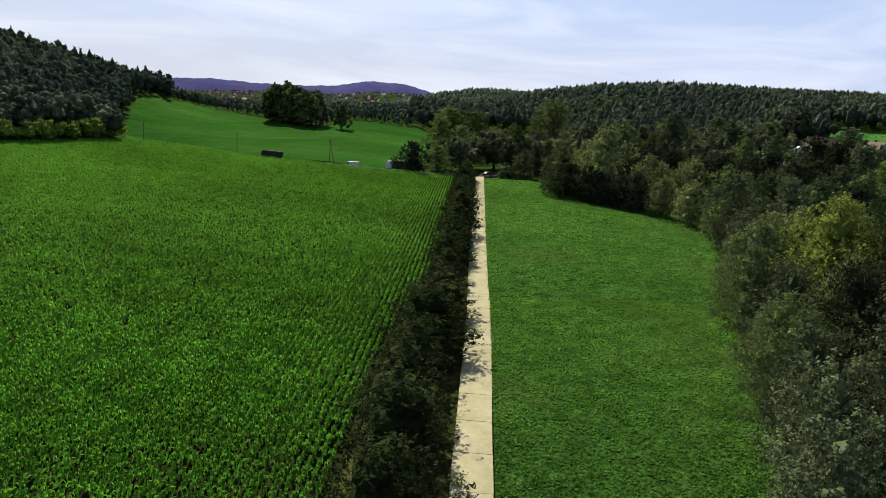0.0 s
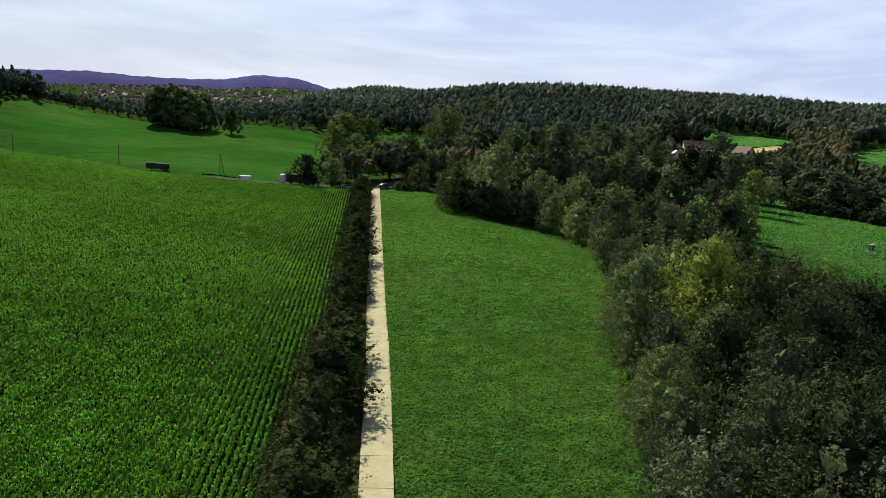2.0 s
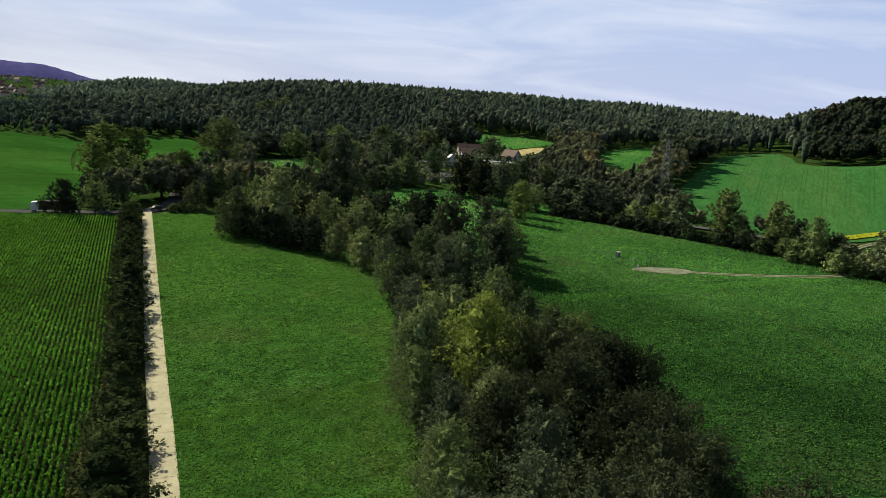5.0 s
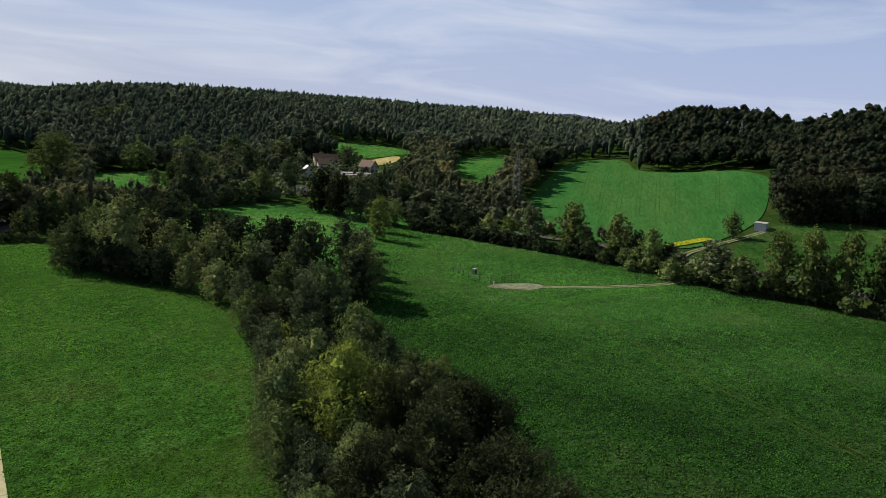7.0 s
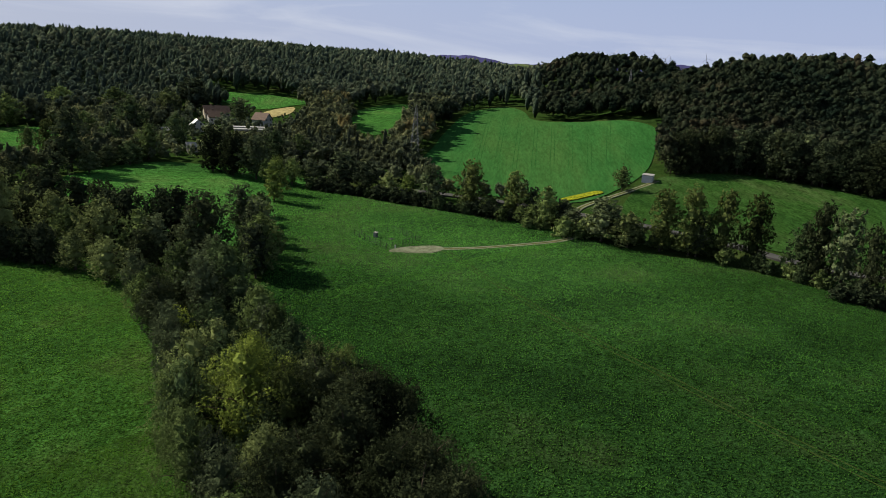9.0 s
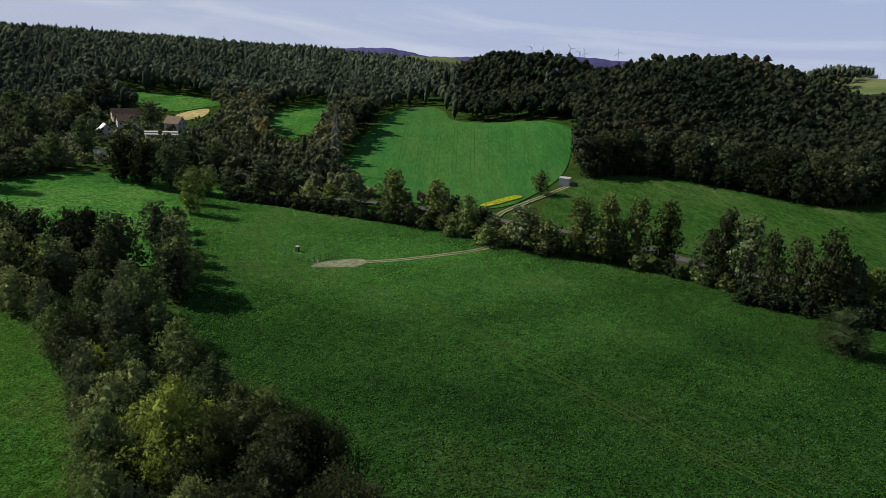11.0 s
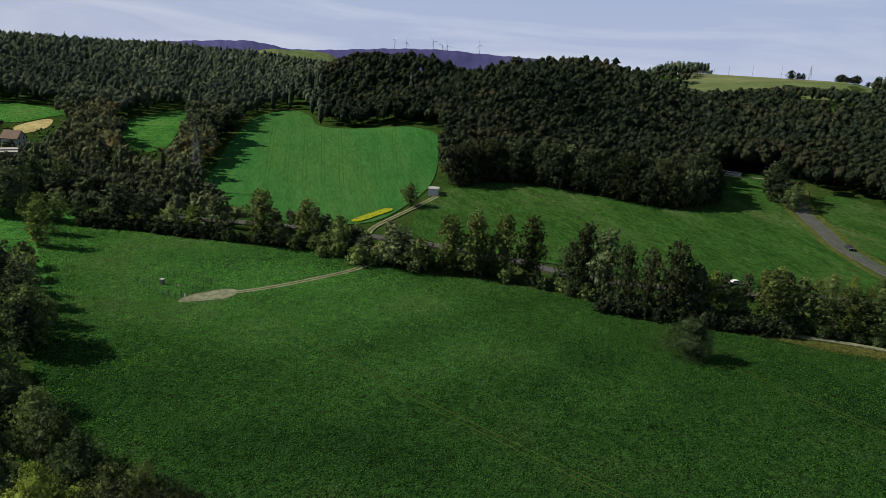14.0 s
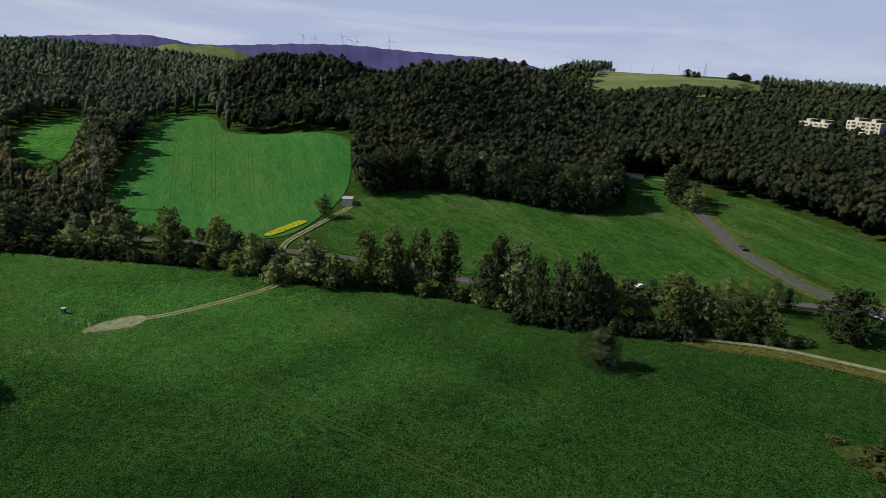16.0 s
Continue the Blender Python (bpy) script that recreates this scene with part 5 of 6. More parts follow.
hut = tagged(at(new("transformer_hut"), 277.5, 149.5, 22, 0.2), "small white transformer hut with a flat pale roof", "hut")
block("wall", hut, PAINT_WHITE, (-3.1, -2.2, -0.4, 3.1, 2.2, 2.7), bevel=0.03)
block("roof", hut, ROOF_PALE, (-3.3, -2.4, 2.7, 3.3, 2.4, 2.92), bevel=0.03)
block("door", hut, WALL_GREY, (-0.6, -2.26, 0.05, 0.6, -2.2, 2.1))


def flats(x, y, turn, length, storeys, label):
    ob = tagged(at(new("apartment_block"), x, y, turn, 0.5), label, "apartment block")
    high = 2.9 * storeys
    block("wall", ob, WALL_CREAM, (-length / 2, -6, -3, length / 2, 6, high))
    # grey panel paints the shade on the end turned from the sun
    block("shaded_end_wall", ob, WALL_GREY, (length / 2, -6.02, -3, length / 2 + 0.12, 6.02, high))
    block("parapet", ob, WALL_WHITE, (-length / 2 - 0.1, -6.1, high, length / 2 + 0.2, 6.1, high + 0.5))
    for k in (-0.28, 0.22):
        block("lift_house", ob, WALL_CREAM, (length * k - 1.6, -2, high + 0.5, length * k + 1.6, 2, high + 2.9))
        block("lift_roof", ob, ROOF_PALE, (length * k - 1.6, -2.3, high + 2.9, length * k + 7, 2.3, high + 3.15))
    bays = int(length / 3.6)
    for f in range(storeys):
        for k in range(bays):
            u, z = -length / 2 + (k + 0.5) * length / bays, 2.9 * f + 0.8
            if k % 2:
                bal = block("balcony", ob, WALL_WHITE, (u - 1.5, -7.1, z - 0.8, u + 1.5, -6, z - 0.65), (u - 1.5, -7.1, z - 0.65, u + 1.5, -7.0, z + 0.2))
                block("pane", bal, PANE, (u - 1.3, -6.06, z - 0.6, u + 1.3, -5.98, z + 1.6))
            else:
                win = block("window", ob, WALL_WHITE, (u - 0.85, -6.07, z - 0.1, u + 0.85, -6.0, z + 1.5))
                block("pane", win, PANE, (u - 0.72, -6.1, z, u + 0.72, -6.04, z + 1.4))
    return ob


flats(677, -78, -122, 24, 4, "cream apartment block with balconies above dark trees")
flats(664, -112, -122, 26, 6, "taller cream apartment block with balconies above dark trees")


def rods(name, parent, mat, segs, label="", sides=5):
    v, f = tubes(segs, sides)
    return part(name, mesh_of(name, v, f, mat), parent, label)


def pylon(x, y, turn, high, arms, label):
    ob = tagged(at(new("power_pylon"), x, y, turn, 0.2), label, "pylon")
    base, top = high * 0.085, high * 0.014
    half = lambda z: base + (top - base) * min(1, z / (high * 0.92))
    corners = ((-1, -1), (1, -1), (1, 1), (-1, 1))
    for cx, cy in corners:
        rods("leg", ob, PYLON_STEEL, [((cx * base, cy * base, -0.3), (cx * top, cy * top, high * 0.92), 0.09, 0.06)])
    rods("peak", ob, PYLON_STEEL, [((cx * top, cy * top, high * 0.92), (0, 0, high), 0.07, 0.05) for cx, cy in corners])
    levels = [high * 0.92 * (1 - 0.88**k) / (1 - 0.88**11) for k in range(12)]
    for za, zb in zip(levels, levels[1:]):
        a, b = half(za), half(zb)
        rods("brace", ob, PYLON_STEEL, [seg for (ax, ay), (bx, by) in zip(corners, corners[1:] + corners[:1]) for seg in (((ax * a, ay * a, za), (bx * b, by * b, zb), 0.04, 0.04), ((bx * a, by * a, za), (ax * b, ay * b, zb), 0.04, 0.04))], sides=4)
    for z, w in arms:
        for s in (-1, 1):
            h = half(z)
            rods("crossarm", ob, PYLON_STEEL, [((s * h, -h, z), (s * w, 0, z + 0.1), 0.07, 0.05), ((s * h, h, z), (s * w, 0, z + 0.1), 0.07, 0.05), ((s * h, 0, z + 1.3), (s * w, 0, z + 0.15), 0.06, 0.05), ((s * w, 0, z + 0.1), (s * w, 0, z - 1.2), 0.09, 0.09)])
    return ob


pylon(223, 238, 35, 29, ((20.5, 5.2), (24.5, 4.0)), "grey steel lattice power pylon at the field edge")
pylon(465, 274, 35, 26, ((18, 5.2), (22, 4.0)), "lattice power pylon standing in the hill wood")


def pole(x, y, high, braced=False, label=""):
    ob = tagged(at(new("utility_pole"), x, y, 0, 0.2), label or ("braced dark wooden utility pole beside the road" if braced else "plain dark wooden utility pole beside the road"), "pole", "roadside poles")
    rods("post", ob, WOOD_POLE, [((0, 0, -0.3), (0, 0, high), 0.17, 0.12)], sides=7)
    if braced:
        rods("strut", ob, WOOD_POLE, [((1.6, 0.2, -0.3), (0.1, 0, high * 0.9), 0.15, 0.11)], sides=7)
    rods("crossbar", ob, WOOD_POLE, [((-0.5, 0, high - 0.4), (0.5, 0, high - 0.4), 0.06, 0.06)])
    for s in (-0.4, 0.4):
        rods("insulator", ob, PAINT_WHITE, [((s, 0, high - 0.4), (s, 0, high - 0.1), 0.05, 0.04)])


pole(-124, 300, 8.5), pole(-86, 303, 8.5), pole(-42, 272, 8.5, True)

# fenced plot in the meadow
FENCE = [(135, 169.5), (149, 167), (147.5, 153), (132.5, 151.5)]
fence = tagged(new("wire_fence"), "thin dark wire fence with slim posts round a small plot", "fence")
for (ax, ay), (bx, by) in zip(FENCE, FENCE[1:] + FENCE[:1]):
    n = 6
    for k in range(n):
        x, y = ax + (bx - ax) * k / n, ay + (by - ay) * k / n
        z = float(land(x, y))
        rods("post", fence, DARK_STEEL, [((x, y, z - 0.2), (x, y, z + 1.9), 0.065, 0.065)])
    za, zb = float(land(ax, ay)), float(land(bx, by))
    for h in (0.35, 0.95, 1.6):
        rods("wire", fence, DARK_STEEL, [((ax, ay, za + h), (bx, by, zb + h), 0.02, 0.02)], sides=4)
gate = tagged(at(new("gate"), 141.0, 151.6, 5), "dark green barred double gate of the fenced plot", "gate")
for k in range(4):
    rods("bar", gate, DARK_STEEL, [((-2.2 + 1.45 * k, 0, 0), (-2.2 + 1.45 * k, 0, 2.1), 0.07, 0.07)])
rods("rail", gate, DARK_STEEL, [((-2.2, 0, 2.0), (2.15, 0, 2.0), 0.06, 0.06)])
rods("rail", gate, DARK_STEEL, [((-2.2, 0, 0.3), (2.15, 0, 0.3), 0.06, 0.06)])
kiosk = tagged(at(new("control_cabinet"), 139.2, 164.3, 20, 0.05), "pale grey concrete control cabinet inside the fence", "cabinet")
block("body", kiosk, CONCRETE_GREY, (-0.6, -0.5, 0, 0.6, 0.5, 1.5), bevel=0.03)
block("roof", kiosk, CONCRETE_GREY, (-0.72, -0.62, 1.5, 0.72, 0.62, 1.64), bevel=0.02)
block("door", kiosk, DARK_STEEL, (-0.45, -0.55, 0.12, 0.45, -0.505, 1.4))
cover = tagged(at(new("well_cover"), 141.5, 159.5, 0, 0.05), "low pale concrete shaft cover in the plot", "cover")
block("slab", cover, CONCRETE_DARK, (-0.8, -0.6, 0, 0.8, 0.6, 0.22), bevel=0.04)
block("hatch", cover, DARK_STEEL, (-0.3, -0.3, 0.3, 0.4, 0.3, 0.42))
post = tagged(at(new("marker_post"), 135.4, 150.9, 0, 0.1), "short white marker post by the fence", "post")
block("shaft", post, PAINT_WHITE, (-0.16, -0.16, 0, 0.16, 0.16, 1.0), bevel=0.03)
block("cap", post, CONCRETE_GREY, (-0.2, -0.2, 1.0, 0.2, 0.2, 1.1))


# ---- vehicles ----
def wheels(ob, spots, radius, track):
    for x in spots:
        for s in (-1, 1):
            tyre = disc("wheel", ob, RUBBER, (x, s * track / 2, radius), radius, 0.26)
            disc("rim", tyre, STEEL, (x, s * (track / 2 + 0.11), radius), radius * 0.55, 0.06)


def car(x, y, turn, paint, label, category="car", van=False):
    ob = tagged(at(new("van" if van else "car"), x, y, turn), label, category)
    ob.location.z += 0.17
    if van:
        shell = [(-2.4, 0.4), (2.3, 0.4), (2.5, 0.9), (2.2, 1.2), (1.5, 2.1), (-2.4, 2.2)]
        glass = [(1.0, 1.25), (2.0, 1.25), (1.45, 1.95), (1.0, 1.95)]
    else:
        shell = [(-2.1, 0.3), (2.1, 0.3), (2.15, 0.75), (1.1, 0.92), (0.45, 1.42), (-1.2, 1.45), (-1.9, 1.0), (-2.15, 0.9)]
        glass = [(-1.5, 0.98), (0.95, 0.96), (0.4, 1.34), (-1.15, 1.37)]
    body = prism("body", ob, paint, shell, -0.88, 0.88)
    prism("window", ob, PANE, glass, -0.9, 0.9)
    for s in (-0.6, 0.6):
        block("headlight", ob, PAINT_WHITE, (2.1 if not van else 2.35, s - 0.18, 0.6, 2.18 if not van else 2.52, s + 0.18, 0.78))
        block("tail_light", ob, TILE_RED, (-2.18 if not van else -2.43, s - 0.14, 0.7, -2.1 if not van else -2.38, s + 0.14, 0.9))
    wheels(ob, (-1.35, 1.35) if not van else (-1.5, 1.55), 0.33, 1.6)
    return ob


car(-31.3, 255.6, 172, PAINT_WHITE, "white delivery van on the country road", "van", True)
car(18, 265.5, 200, PAINT_BLACK, "dark car waiting at the end of the lane")
car(305, -16, 205, PAINT_BLACK, "black car driving on the country road")
car(246, 18, 130, PAINT_WHITE, "white car behind the roadside trees")


def lorry(x, y, turn, cab_paint, load_paint, label, size=1.0):
    ob = tagged(at(new("lorry"), x, y, turn), label, "lorry")
    ob.matrix_basis = Matrix.Translation((0, 0, 0.17)) @ ob.matrix_basis @ Matrix.Scale(size, 4)
    prism("cab", ob, cab_paint, [(4.4, 0.7), (6.5, 0.7), (6.6, 1.9), (6.2, 3.2), (4.4, 3.4)], -1.2, 1.2)
    prism("windscreen", ob, PANE, [(6.3, 1.95), (6.62, 1.95), (6.26, 3.0), (6.1, 3.0)], -1.05, 1.05)
    prism("load", ob, load_paint, [(-6.6, 1.1), (4.1, 1.1), (4.1, 3.3), (3.6, 3.55), (-6.2, 3.55), (-6.6, 3.2)], -1.25, 1.25)
    block("chassis", ob, RUBBER, (-6.5, -0.5, 0.7, 5.2, 0.5, 1.05))
    wheels(ob, (-5.4, -4.2, -3.0, 2.6, 5.5), 0.5, 2.1)
    return ob


lorry(-13, 258.8, 178, PAINT_WHITE, PAINT_DARK, "lorry with a white cab and dark load cover")
lorry(-68.2, 290.2, 152, PAINT_DARK, PAINT_DARK, "dark long lorry on the road behind the corn", 0.75)
digger = tagged(at(new("site_vehicle"), 228, 246, 20), "small yellow site vehicle beside the pylon", "vehicle")
prism("body", digger, PAINT_YELLOW, [(-2, 0.6), (1.8, 0.6), (1.9, 1.5), (1.0, 2.6), (-2, 2.6)], -1, 1)
prism("window", digger, PANE, [(0.3, 1.5), (1.6, 1.5), (1.0, 2.4), (0.3, 2.4)], -1.02, 1.02)
wheels(digger, (-1.2, 1.2), 0.5, 1.8)

# signs and rails by the road fork
for x, y, mat, lab in ((263.5, -57, PAINT_YELLOW, "yellow diamond road sign on a steel post"), (262, -60, PAINT_WHITE, "small white road sign on a steel post")):
    s = tagged(at(new("road_sign"), x, y, 250, 0.1), lab, "sign")
    rods("post", s, STEEL, [((0, 0, 0), (0, 0, 2.6), 0.05, 0.05)])
    block("plate", s, mat, (-0.08, -0.75, 1.4, -0.02, 0.75, 2.8), bevel=0.02)
rail = tagged(new("guard_rail"), "white steel guard rail beside the road fork", "guard rail")
gl = curve([(268, -46), (262, -54), (256, -66), (252, -82)], 3.0)
v, f = tubes([((a[0] - 6, a[1] - 3, float(land(*a)) + 0.75), (b[0] - 6, b[1] - 3, float(land(*b)) + 0.75), 0.16, 0.16) for a, b in zip(gl, gl[1:])], 5)
part("beam", mesh_of("beam", v, f, PAINT_WHITE), rail)
for a in gl:
    rods("post", rail, STEEL, [((a[0] - 6, a[1] - 3, float(land(*a)) - 0.4), (a[0] - 6, a[1] - 3, float(land(*a)) + 0.75), 0.07, 0.07)])
wall = tagged(at(new("bus_shelter"), 393, 38, 82, 0.2), "white roadside shelter with open front bays", "shelter")
wall.matrix_basis = wall.matrix_basis @ Matrix.Scale(0.65, 4)
block("back_panel", wall, PAINT_WHITE, (-7, 0.8, 0, 7, 1.0, 1.6))
block("roof", wall, PAINT_WHITE, (-7.2, -1.2, 2.3, 7.2, 1.2, 2.6))
for k in range(6):
    block("post", wall, PAINT_WHITE, (-7 + 2.8 * k - 0.2, -1.0, 0, -7 + 2.8 * k + 0.2, -0.6, 2.3))

# ---- flowers, scrub and wheel marks in the grass ----
sheet("flower_strip", [(229, 160), (240, 158.5), (249, 156.5), (249, 152.8), (241, 154), (229, 156.5)], YELLOW, "strip of bright yellow flowers along the field", "flowers", 1.5, 0.35)
sheet("dry_grass_band", [(206, 8), (212.5, -12), (214.5, -28), (211, -52), (204, -85), (200, -85), (206, -52), (209, -28), (207, -12)], VERGE, "band of dry yellow grass along the path", "verge", 2.0, 0.05)
SCRUB = surface("brown_scrub", [(0.016, 0.036, 0.008), (0.026, 0.036, 0.01), (0.05, 0.045, 0.018)], 0.35, 1.8, 0.8, spread=0.8)
sheet("scrub_patch", [(158, -32), (163, -36), (168, -50), (162, -70), (154, -74), (150, -64), (143, -52), (145, -42), (151, -40)], SCRUB, "brown withered scrub in the meadow", "scrub", 2.0, 0.06)
for k in range(70):
    tree("heath", 156 + PLANT.gauss(0, 4), -55 + PLANT.gauss(0, 7.5), PLANT.uniform(0.6, 1.6), PLANT.uniform(1.4, 3.4), 1, "withered scrub")
MARK = surface("pressed_grass", [(0.0225, 0.0383, 0.0081), (0.0315, 0.045, 0.0135)], 0.3, 3.0)
MARKED = []
marks = tagged(new("wheel_marks"), "pale pair of wheel marks across the meadow", "track", kind="structure")
for line in ([(146, 141), (137, 118), (124, 82), (116, 51), (109, 20), (104, -10)], [(185, 20), (172, -2), (165, -15), (158, -28)]):
    c = curve(line, 3.0)
    t = np.gradient(c, axis=0)
    t /= np.linalg.norm(t, axis=1)[:, None]
    MARKED += [c + off * np.stack([-t[:, 1], t[:, 0]], -1) for off in (-0.85, 0.85)]
    for off in (-0.85, 0.85):
        part("wheel_mark", ribbon_mesh("wheel_mark", c + off * np.stack([-t[:, 1], t[:, 0]], -1), 0.32, MARK, 0.03, 0.1), marks)


# ---- the far distance ----
def far_hill(name, radius, profile, label, mat):
    """A long distant hill along an arc: profile is a row of (bearing, height)."""
    crest = curve(profile, 0.25)
    bs = crest[:, 0]
    top = crest[:, 1] + radius / 2600 * (np.sin(bs * 3.1) + 0.6 * np.sin(bs * 7.7))
    rows = []
    for dr, k in ((-0.13, 0.0), (-0.065, 0.55), (0, 1.0), (0.065, 0.5)):
        r = radius * (1 + dr)
        rows.append(np.stack([r * np.sin(np.radians(bs)), r * np.cos(np.radians(bs)), -5 + (top + 5) * k], -1))
    n = len(bs)
    faces = [[a * n + j, (a + 1) * n + j, (a + 1) * n + j + 1, a * n + j + 1] for a in range(3) for j in range(n - 1)]
    return tagged(new(name, mesh_of(name, np.concatenate(rows), faces, mat, True)), label, "hill", kind="structure")


# the blue haze of distance is painted into the hills' base colour
HAZE_BLUE = surface("distant_hill_haze_blue", [(0.033, 0.033, 0.09), (0.045, 0.045, 0.114)], 0.004, 0.02, 0.1, spread=0.15)
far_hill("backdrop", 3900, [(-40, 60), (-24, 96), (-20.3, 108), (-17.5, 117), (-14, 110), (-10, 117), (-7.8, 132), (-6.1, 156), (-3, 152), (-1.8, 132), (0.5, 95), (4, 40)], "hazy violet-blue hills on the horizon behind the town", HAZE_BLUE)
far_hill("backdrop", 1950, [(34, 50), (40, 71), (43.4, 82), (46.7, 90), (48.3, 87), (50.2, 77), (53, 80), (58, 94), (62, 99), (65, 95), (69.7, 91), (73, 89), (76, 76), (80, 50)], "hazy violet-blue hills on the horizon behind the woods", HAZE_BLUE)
far_hill("far_field", 1800, [(45.5, 30), (48, 69), (50.5, 73.5), (53, 71), (56, 30)], "pale green fields below the distant hills", FAR_FIELD)


def turbine(b, r, high):
    x, y = r * math.sin(radians(b)), r * math.cos(radians(b))
    ob = tagged(new("wind_turbine"), "tiny pale grey wind turbine on the distant hill", "wind turbine", "wind turbines")
    ob.matrix_basis = pose(x, y, 80, 0, 0, -b)
    rods("tower", ob, STEEL, [((0, 0, -20), (0, 0, high), 0.7, 0.45)], sides=8)
    block("nacelle", ob, STEEL, (-0.8, -2.5, high - 0.8, 0.8, 2.5, high + 0.8))
    for k in range(3):
        a = radians(120 * k + 40 * math.sin(b * 5))
        rods("blade", ob, STEEL, [((0, -3.3, high), (14 * math.sin(a), -3.3, high + 14 * math.cos(a)), 0.45, 0.2)])


for b, h in ((58.2, 62), (59.1, 45), (61.2, 66), (61.9, 45), (62.3, 40), (64.8, 62)):
    turbine(b, 1960, 16 + 0.34 * h)

# the town on the far slope
town_trees = scatter(8, (-900, 1500), (100, 2400), 26.0, 1350, 2350, (-21, -0.5))
wood("distant_woods", town_trees, (5, 9), ["broad"], 2, WOODS, "small dark trees among the houses of the distant town", 22)
rng = np.random.default_rng(77)
town_v, town_f, roof_v, roof_f = [], [], [], []
for k in range(170):
    b, r = radians(rng.uniform(-18, -3)), rng.uniform(1650, 2250)
    x, y = r * math.sin(b), r * math.cos(b)
    z, w, l, h, a = float(land(x, y)), rng.uniform(3.5, 5.5), rng.uniform(4.5, 8), rng.uniform(4, 7), rng.uniform(0, 3.14)
    c, s = math.cos(a), math.sin(a)
    foot = [(c * u * w - s * v * l + x, s * u * w + c * v * l + y) for u, v in ((-1, -1), (1, -1), (1, 1), (-1, 1))]
    n = len(town_v)
    town_v += [(*p, z + d) for d in (-3, h) for p in foot]
    town_f += [[n + j, n + (j + 1) % 4, n + 4 + (j + 1) % 4, n + 4 + j] for j in range(4)]
    n = len(roof_v)
    mids = [((foot[0][0] + foot[1][0]) / 2, (foot[0][1] + foot[1][1]) / 2), ((foot[2][0] + foot[3][0]) / 2, (foot[2][1] + foot[3][1]) / 2)]
    roof_v += [(*p, z + h) for p in foot] + [(*m, z + h + 4.5) for m in mids]
    roof_f += [[n, n + 1, n + 4, n + 4], [n + 1, n + 2, n + 5, n + 4], [n + 2, n + 3, n + 5, n + 5], [n + 3, n, n + 4, n + 5]]
town = tagged(new("distant_town", mesh_of("distant_town", town_v, town_f, WALL_CREAM)), "many tiny pale houses of a distant town", "town", kind="stuff")
part("roofs", mesh_of("roofs", roof_v, [(f[0], f[1], f[2]) for f in roof_f] + [(f[0], f[2], f[3]) for f in roof_f if f[2] != f[3]], TILE_RED), town)

# trees and a line on the far plateau
for b, r, h, w in ((87.45, 985, 11, 13), (87.9, 990, 8.5, 8), (88.2, 992, 8, 8)):
    tree("oak", r * math.sin(radians(b)), r * math.cos(radians(b)), h, w, 1, "plateau trees", "round tree standing alone on the plateau")
for k in range(9):
    b = radians(90.4 + 0.16 * k)
    tree("oak", 1015 * math.sin(b), 1015 * math.cos(b), 8 + 2 * math.sin(k * 1.1), 8.5, 1, "plateau trees", "dark tree in a plateau copse")
for k in range(16):
    b = radians(92.3 + 0.42 * k)
    tree("oak", 1030 * math.sin(b), 1030 * math.cos(b), 6 + 3 * math.sin(k * 2.3) ** 2, 9, 1, "plateau trees", "dark tree along the edge of the plateau")
pylon(1100 * math.sin(radians(88.65)), 1100 * math.cos(radians(88.65)), -5, 21, ((12.5, 4.8), (16, 3.8)), "far lattice pylon on the plateau")
far_band = scatter(6, (1000, 100), (1200, 330), 7.0, 1040, 1130, (77.2, 82.2))
wood("distant_woods", far_band, (4.5, 7), ["broad", "pine", "conifer"], 20, WOODS, "dark wood on the edge of the plateau", 21)
for b, h in ((81.2, 9), (82.3, 9), (83.3, 12), (84.9, 15), (86.8, 17)):
    pole(1040 * math.sin(radians(b)), 1040 * math.cos(radians(b)), h, label="slender dark pole far off on the plateau")

# wheel lines through the upper crop field
lines = tagged(new("tractor_lines"), "faint darker tractor lines through the crop", "track", kind="structure")
LINE = surface("pressed_crop", [(0.016, 0.064, 0.015), (0.021, 0.071, 0.017)], 0.3, 2.0)
for k in range(9):
    near_end = np.array([232 + 7.0 * k, 208 - 5.2 * k])
    far_end = np.array([392 - 3.0 * k, 338 - 15.5 * k])
    side = np.array([0.55, -0.84])
    for off in (-0.9, 0.9):
        c = np.array([near_end + off * side + (far_end - near_end) * s for s in np.linspace(0.05, 0.92 if k not in (3, 4, 5) else 0.84, 30)])
        part("wheel_line", ribbon_mesh("wheel_line", c, 0.24, LINE, 0.05, 0.1), lines)


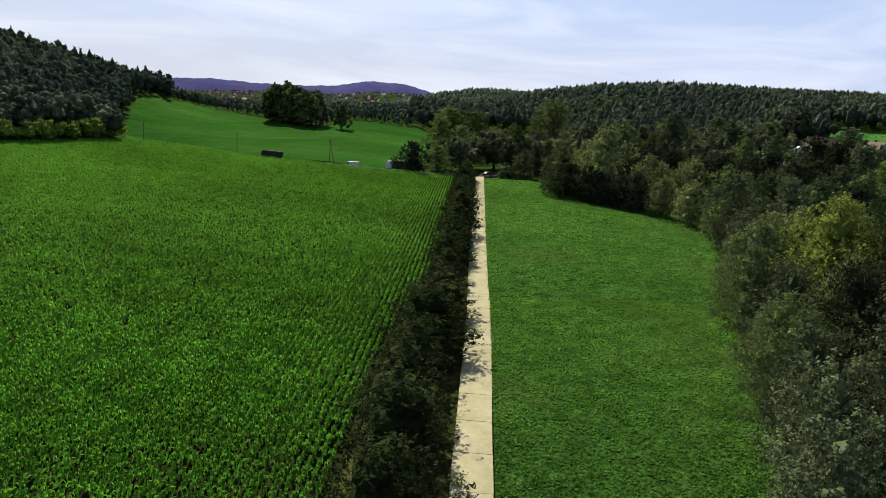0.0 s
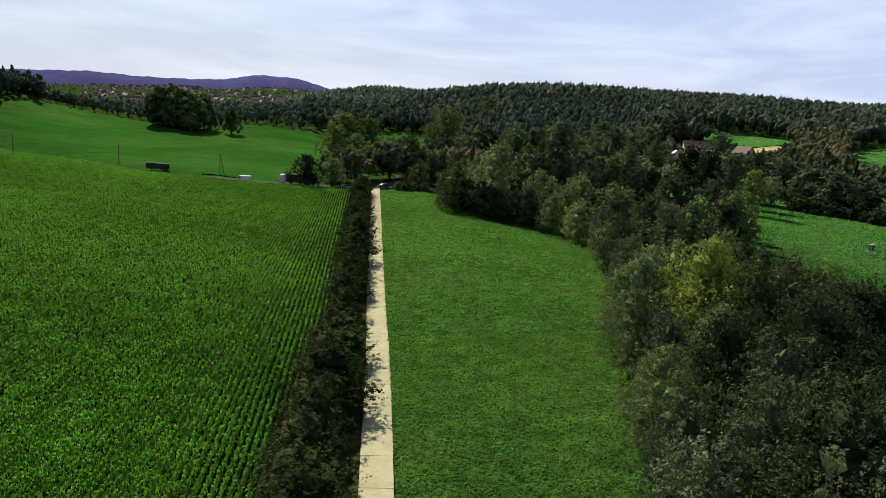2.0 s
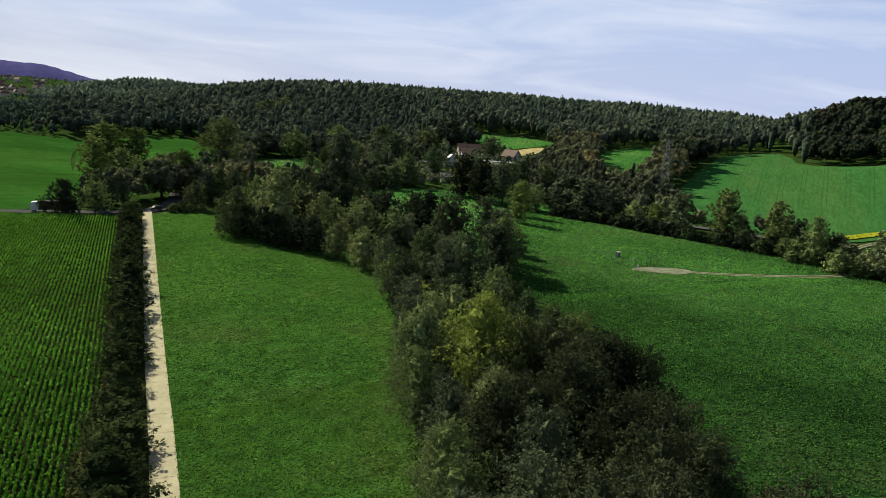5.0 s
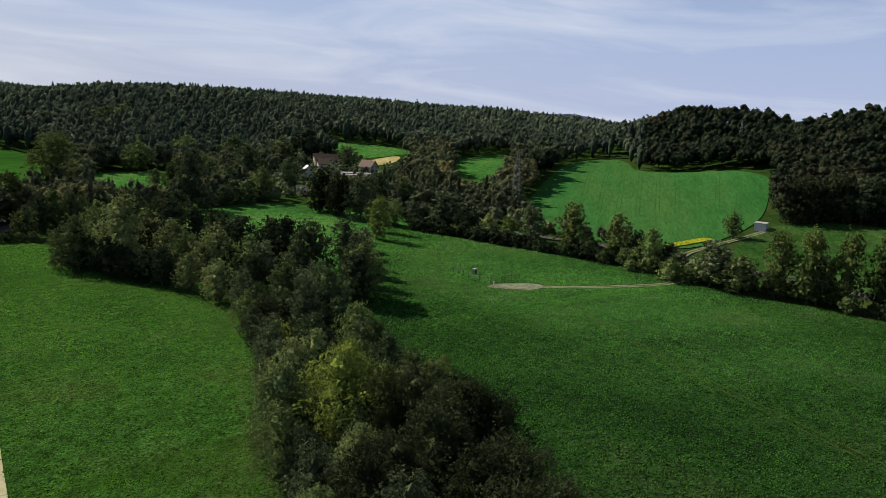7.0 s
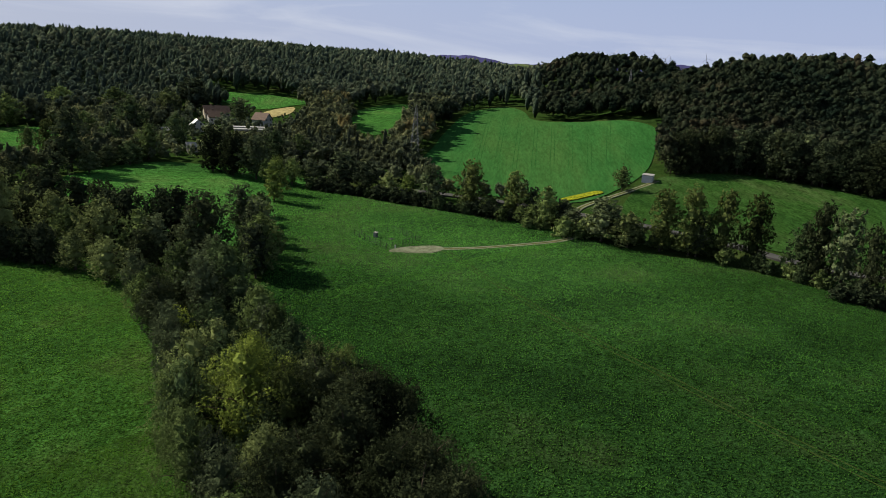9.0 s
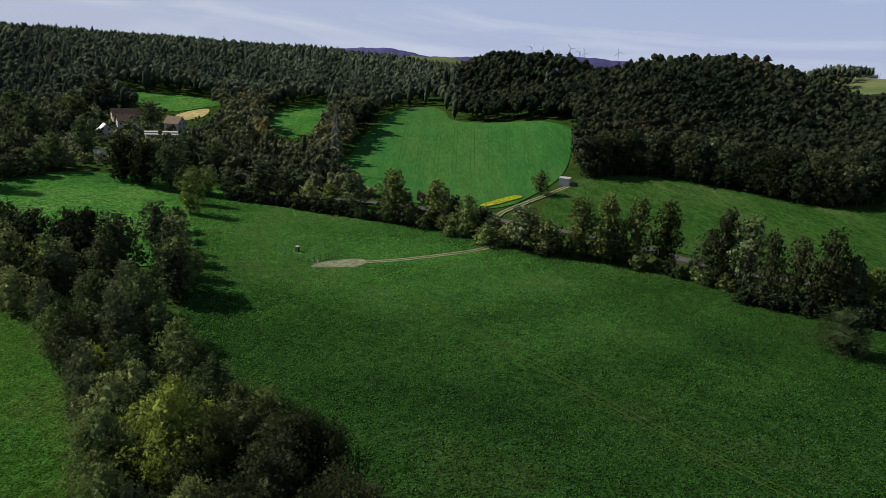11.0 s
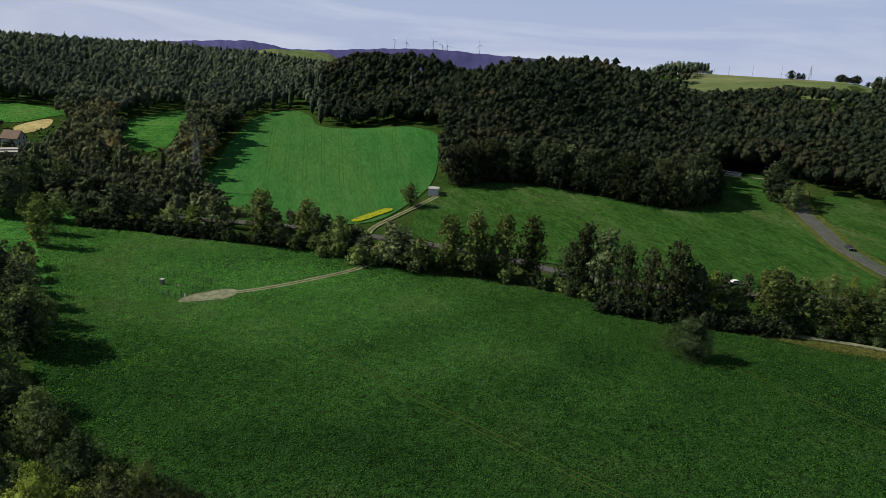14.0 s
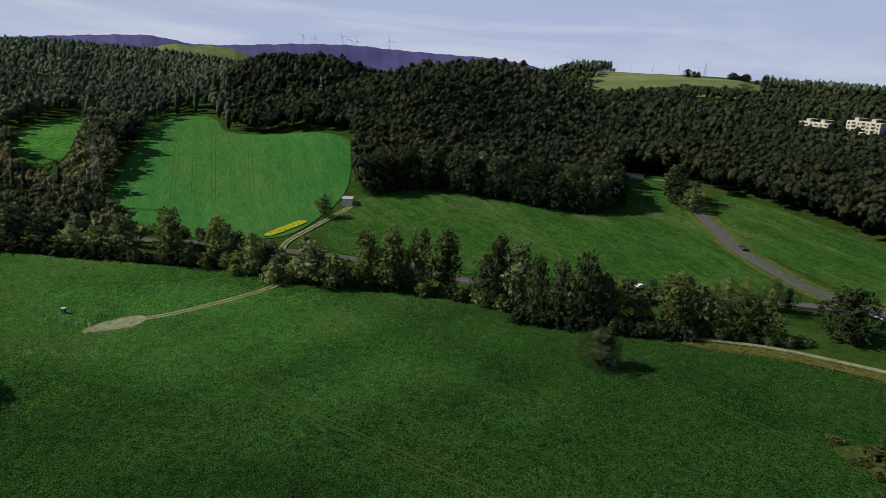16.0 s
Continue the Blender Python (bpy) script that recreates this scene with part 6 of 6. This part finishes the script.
# ---- tufts in the meadows ----
def grass(name, poly, count, size, x0, x1, y0, y1, mat, label, seed):
    """Low leaning tufts of grass scattered in an outline, off the tracks."""
    rng = np.random.default_rng(seed)
    p = np.stack([rng.uniform(x0, x1, count), rng.uniform(y0, y1, count)], -1)
    p = p[inside(curve(poly, 6.0, True), p[:, 0], p[:, 1])]
    for line, gap in ((TRACK, 2.0), (np.concatenate(MARKED), 0.3), (np.array([(136, 147), (140, 145.5), (144.5, 145)]), 5.0)):
        p = p[np.min(np.hypot(p[:, None, 0] - line[None, :, 0], p[:, None, 1] - line[None, :, 1]), 1) > gap]
    n = len(p)
    z = land(p[:, 0], p[:, 1])
    a = rng.uniform(0, 6.283, n)
    w = np.stack([np.cos(a), np.sin(a)], -1) * size * rng.uniform(0.4, 0.9, (n, 1))
    lean = np.stack([np.sin(a), -np.cos(a)], -1) * size * rng.uniform(0.2, 0.9, (n, 1))
    tall = size * rng.uniform(0.6, 1.3, n)
    verts = np.stack([np.column_stack([p + w, z + 0.02]), np.column_stack([p - w, z + 0.02]), np.column_stack([p + lean, z + tall])], 1).reshape(-1, 3)
    return tagged(new(name, mesh_of(name, verts, np.arange(len(verts)).reshape(-1, 3), mat)), label, "grass", kind="stuff")


GRASS = foliage("meadow_grass", (0.04459, 0.1316, 0.01478), (0.09055, 0.1664, 0.025), 0.6)
GRASS_E = foliage("lush_grass", (0.02825, 0.09934, 0.01473), (0.05119, 0.1233, 0.02119), 0.6)
# grass and soil of the wide meadow get the same painted brightness
brightened(GRASS_E, *BRIGHT_STRETCH)
brightened(MEADOW_E, *BRIGHT_STRETCH)
patches(GRASS, 0.05, 0.75, 1.18)
patches(GRASS_E, 0.04, 0.86, 1.13)
grass("meadow_grass", P_MEADOW, 70000, 0.16, 5, 60, 36, 95, GRASS, "short tufted grass of the mown meadow", 31)
grass("meadow_grass", P_MEADOW, 52000, 0.2, 5, 62, 90, 256, GRASS, "short tufted grass of the mown meadow", 32)
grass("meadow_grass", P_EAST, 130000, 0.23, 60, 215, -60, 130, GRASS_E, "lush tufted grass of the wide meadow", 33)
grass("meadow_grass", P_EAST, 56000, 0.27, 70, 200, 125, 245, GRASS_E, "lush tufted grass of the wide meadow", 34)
GRASS_DRY = foliage("dry_tall_grass", (0.04, 0.05, 0.014), (0.11, 0.1, 0.034), 0.4)
grass("dry_grass_tufts", [(207, 10), (213.5, -12), (215.5, -28), (212, -52), (205, -85), (198, -85), (204, -52), (207, -28), (205, -12)], 9000, 0.3, 195, 218, -85, 10, GRASS_DRY, "tall dry yellowish grass tufts along the path", 35)
BLOOM = foliage("yellow_blooms", (0.1211, 0.1127, 0.01071), (0.2677, 0.2387, 0.01836), 0.3)
grass("flower_heads", [(229, 160), (240, 158.5), (249, 156.5), (249, 152.8), (241, 154), (229, 156.5)], 5000, 0.45, 226, 252, 148, 164, BLOOM, "yellow flower heads above the strip", 36)
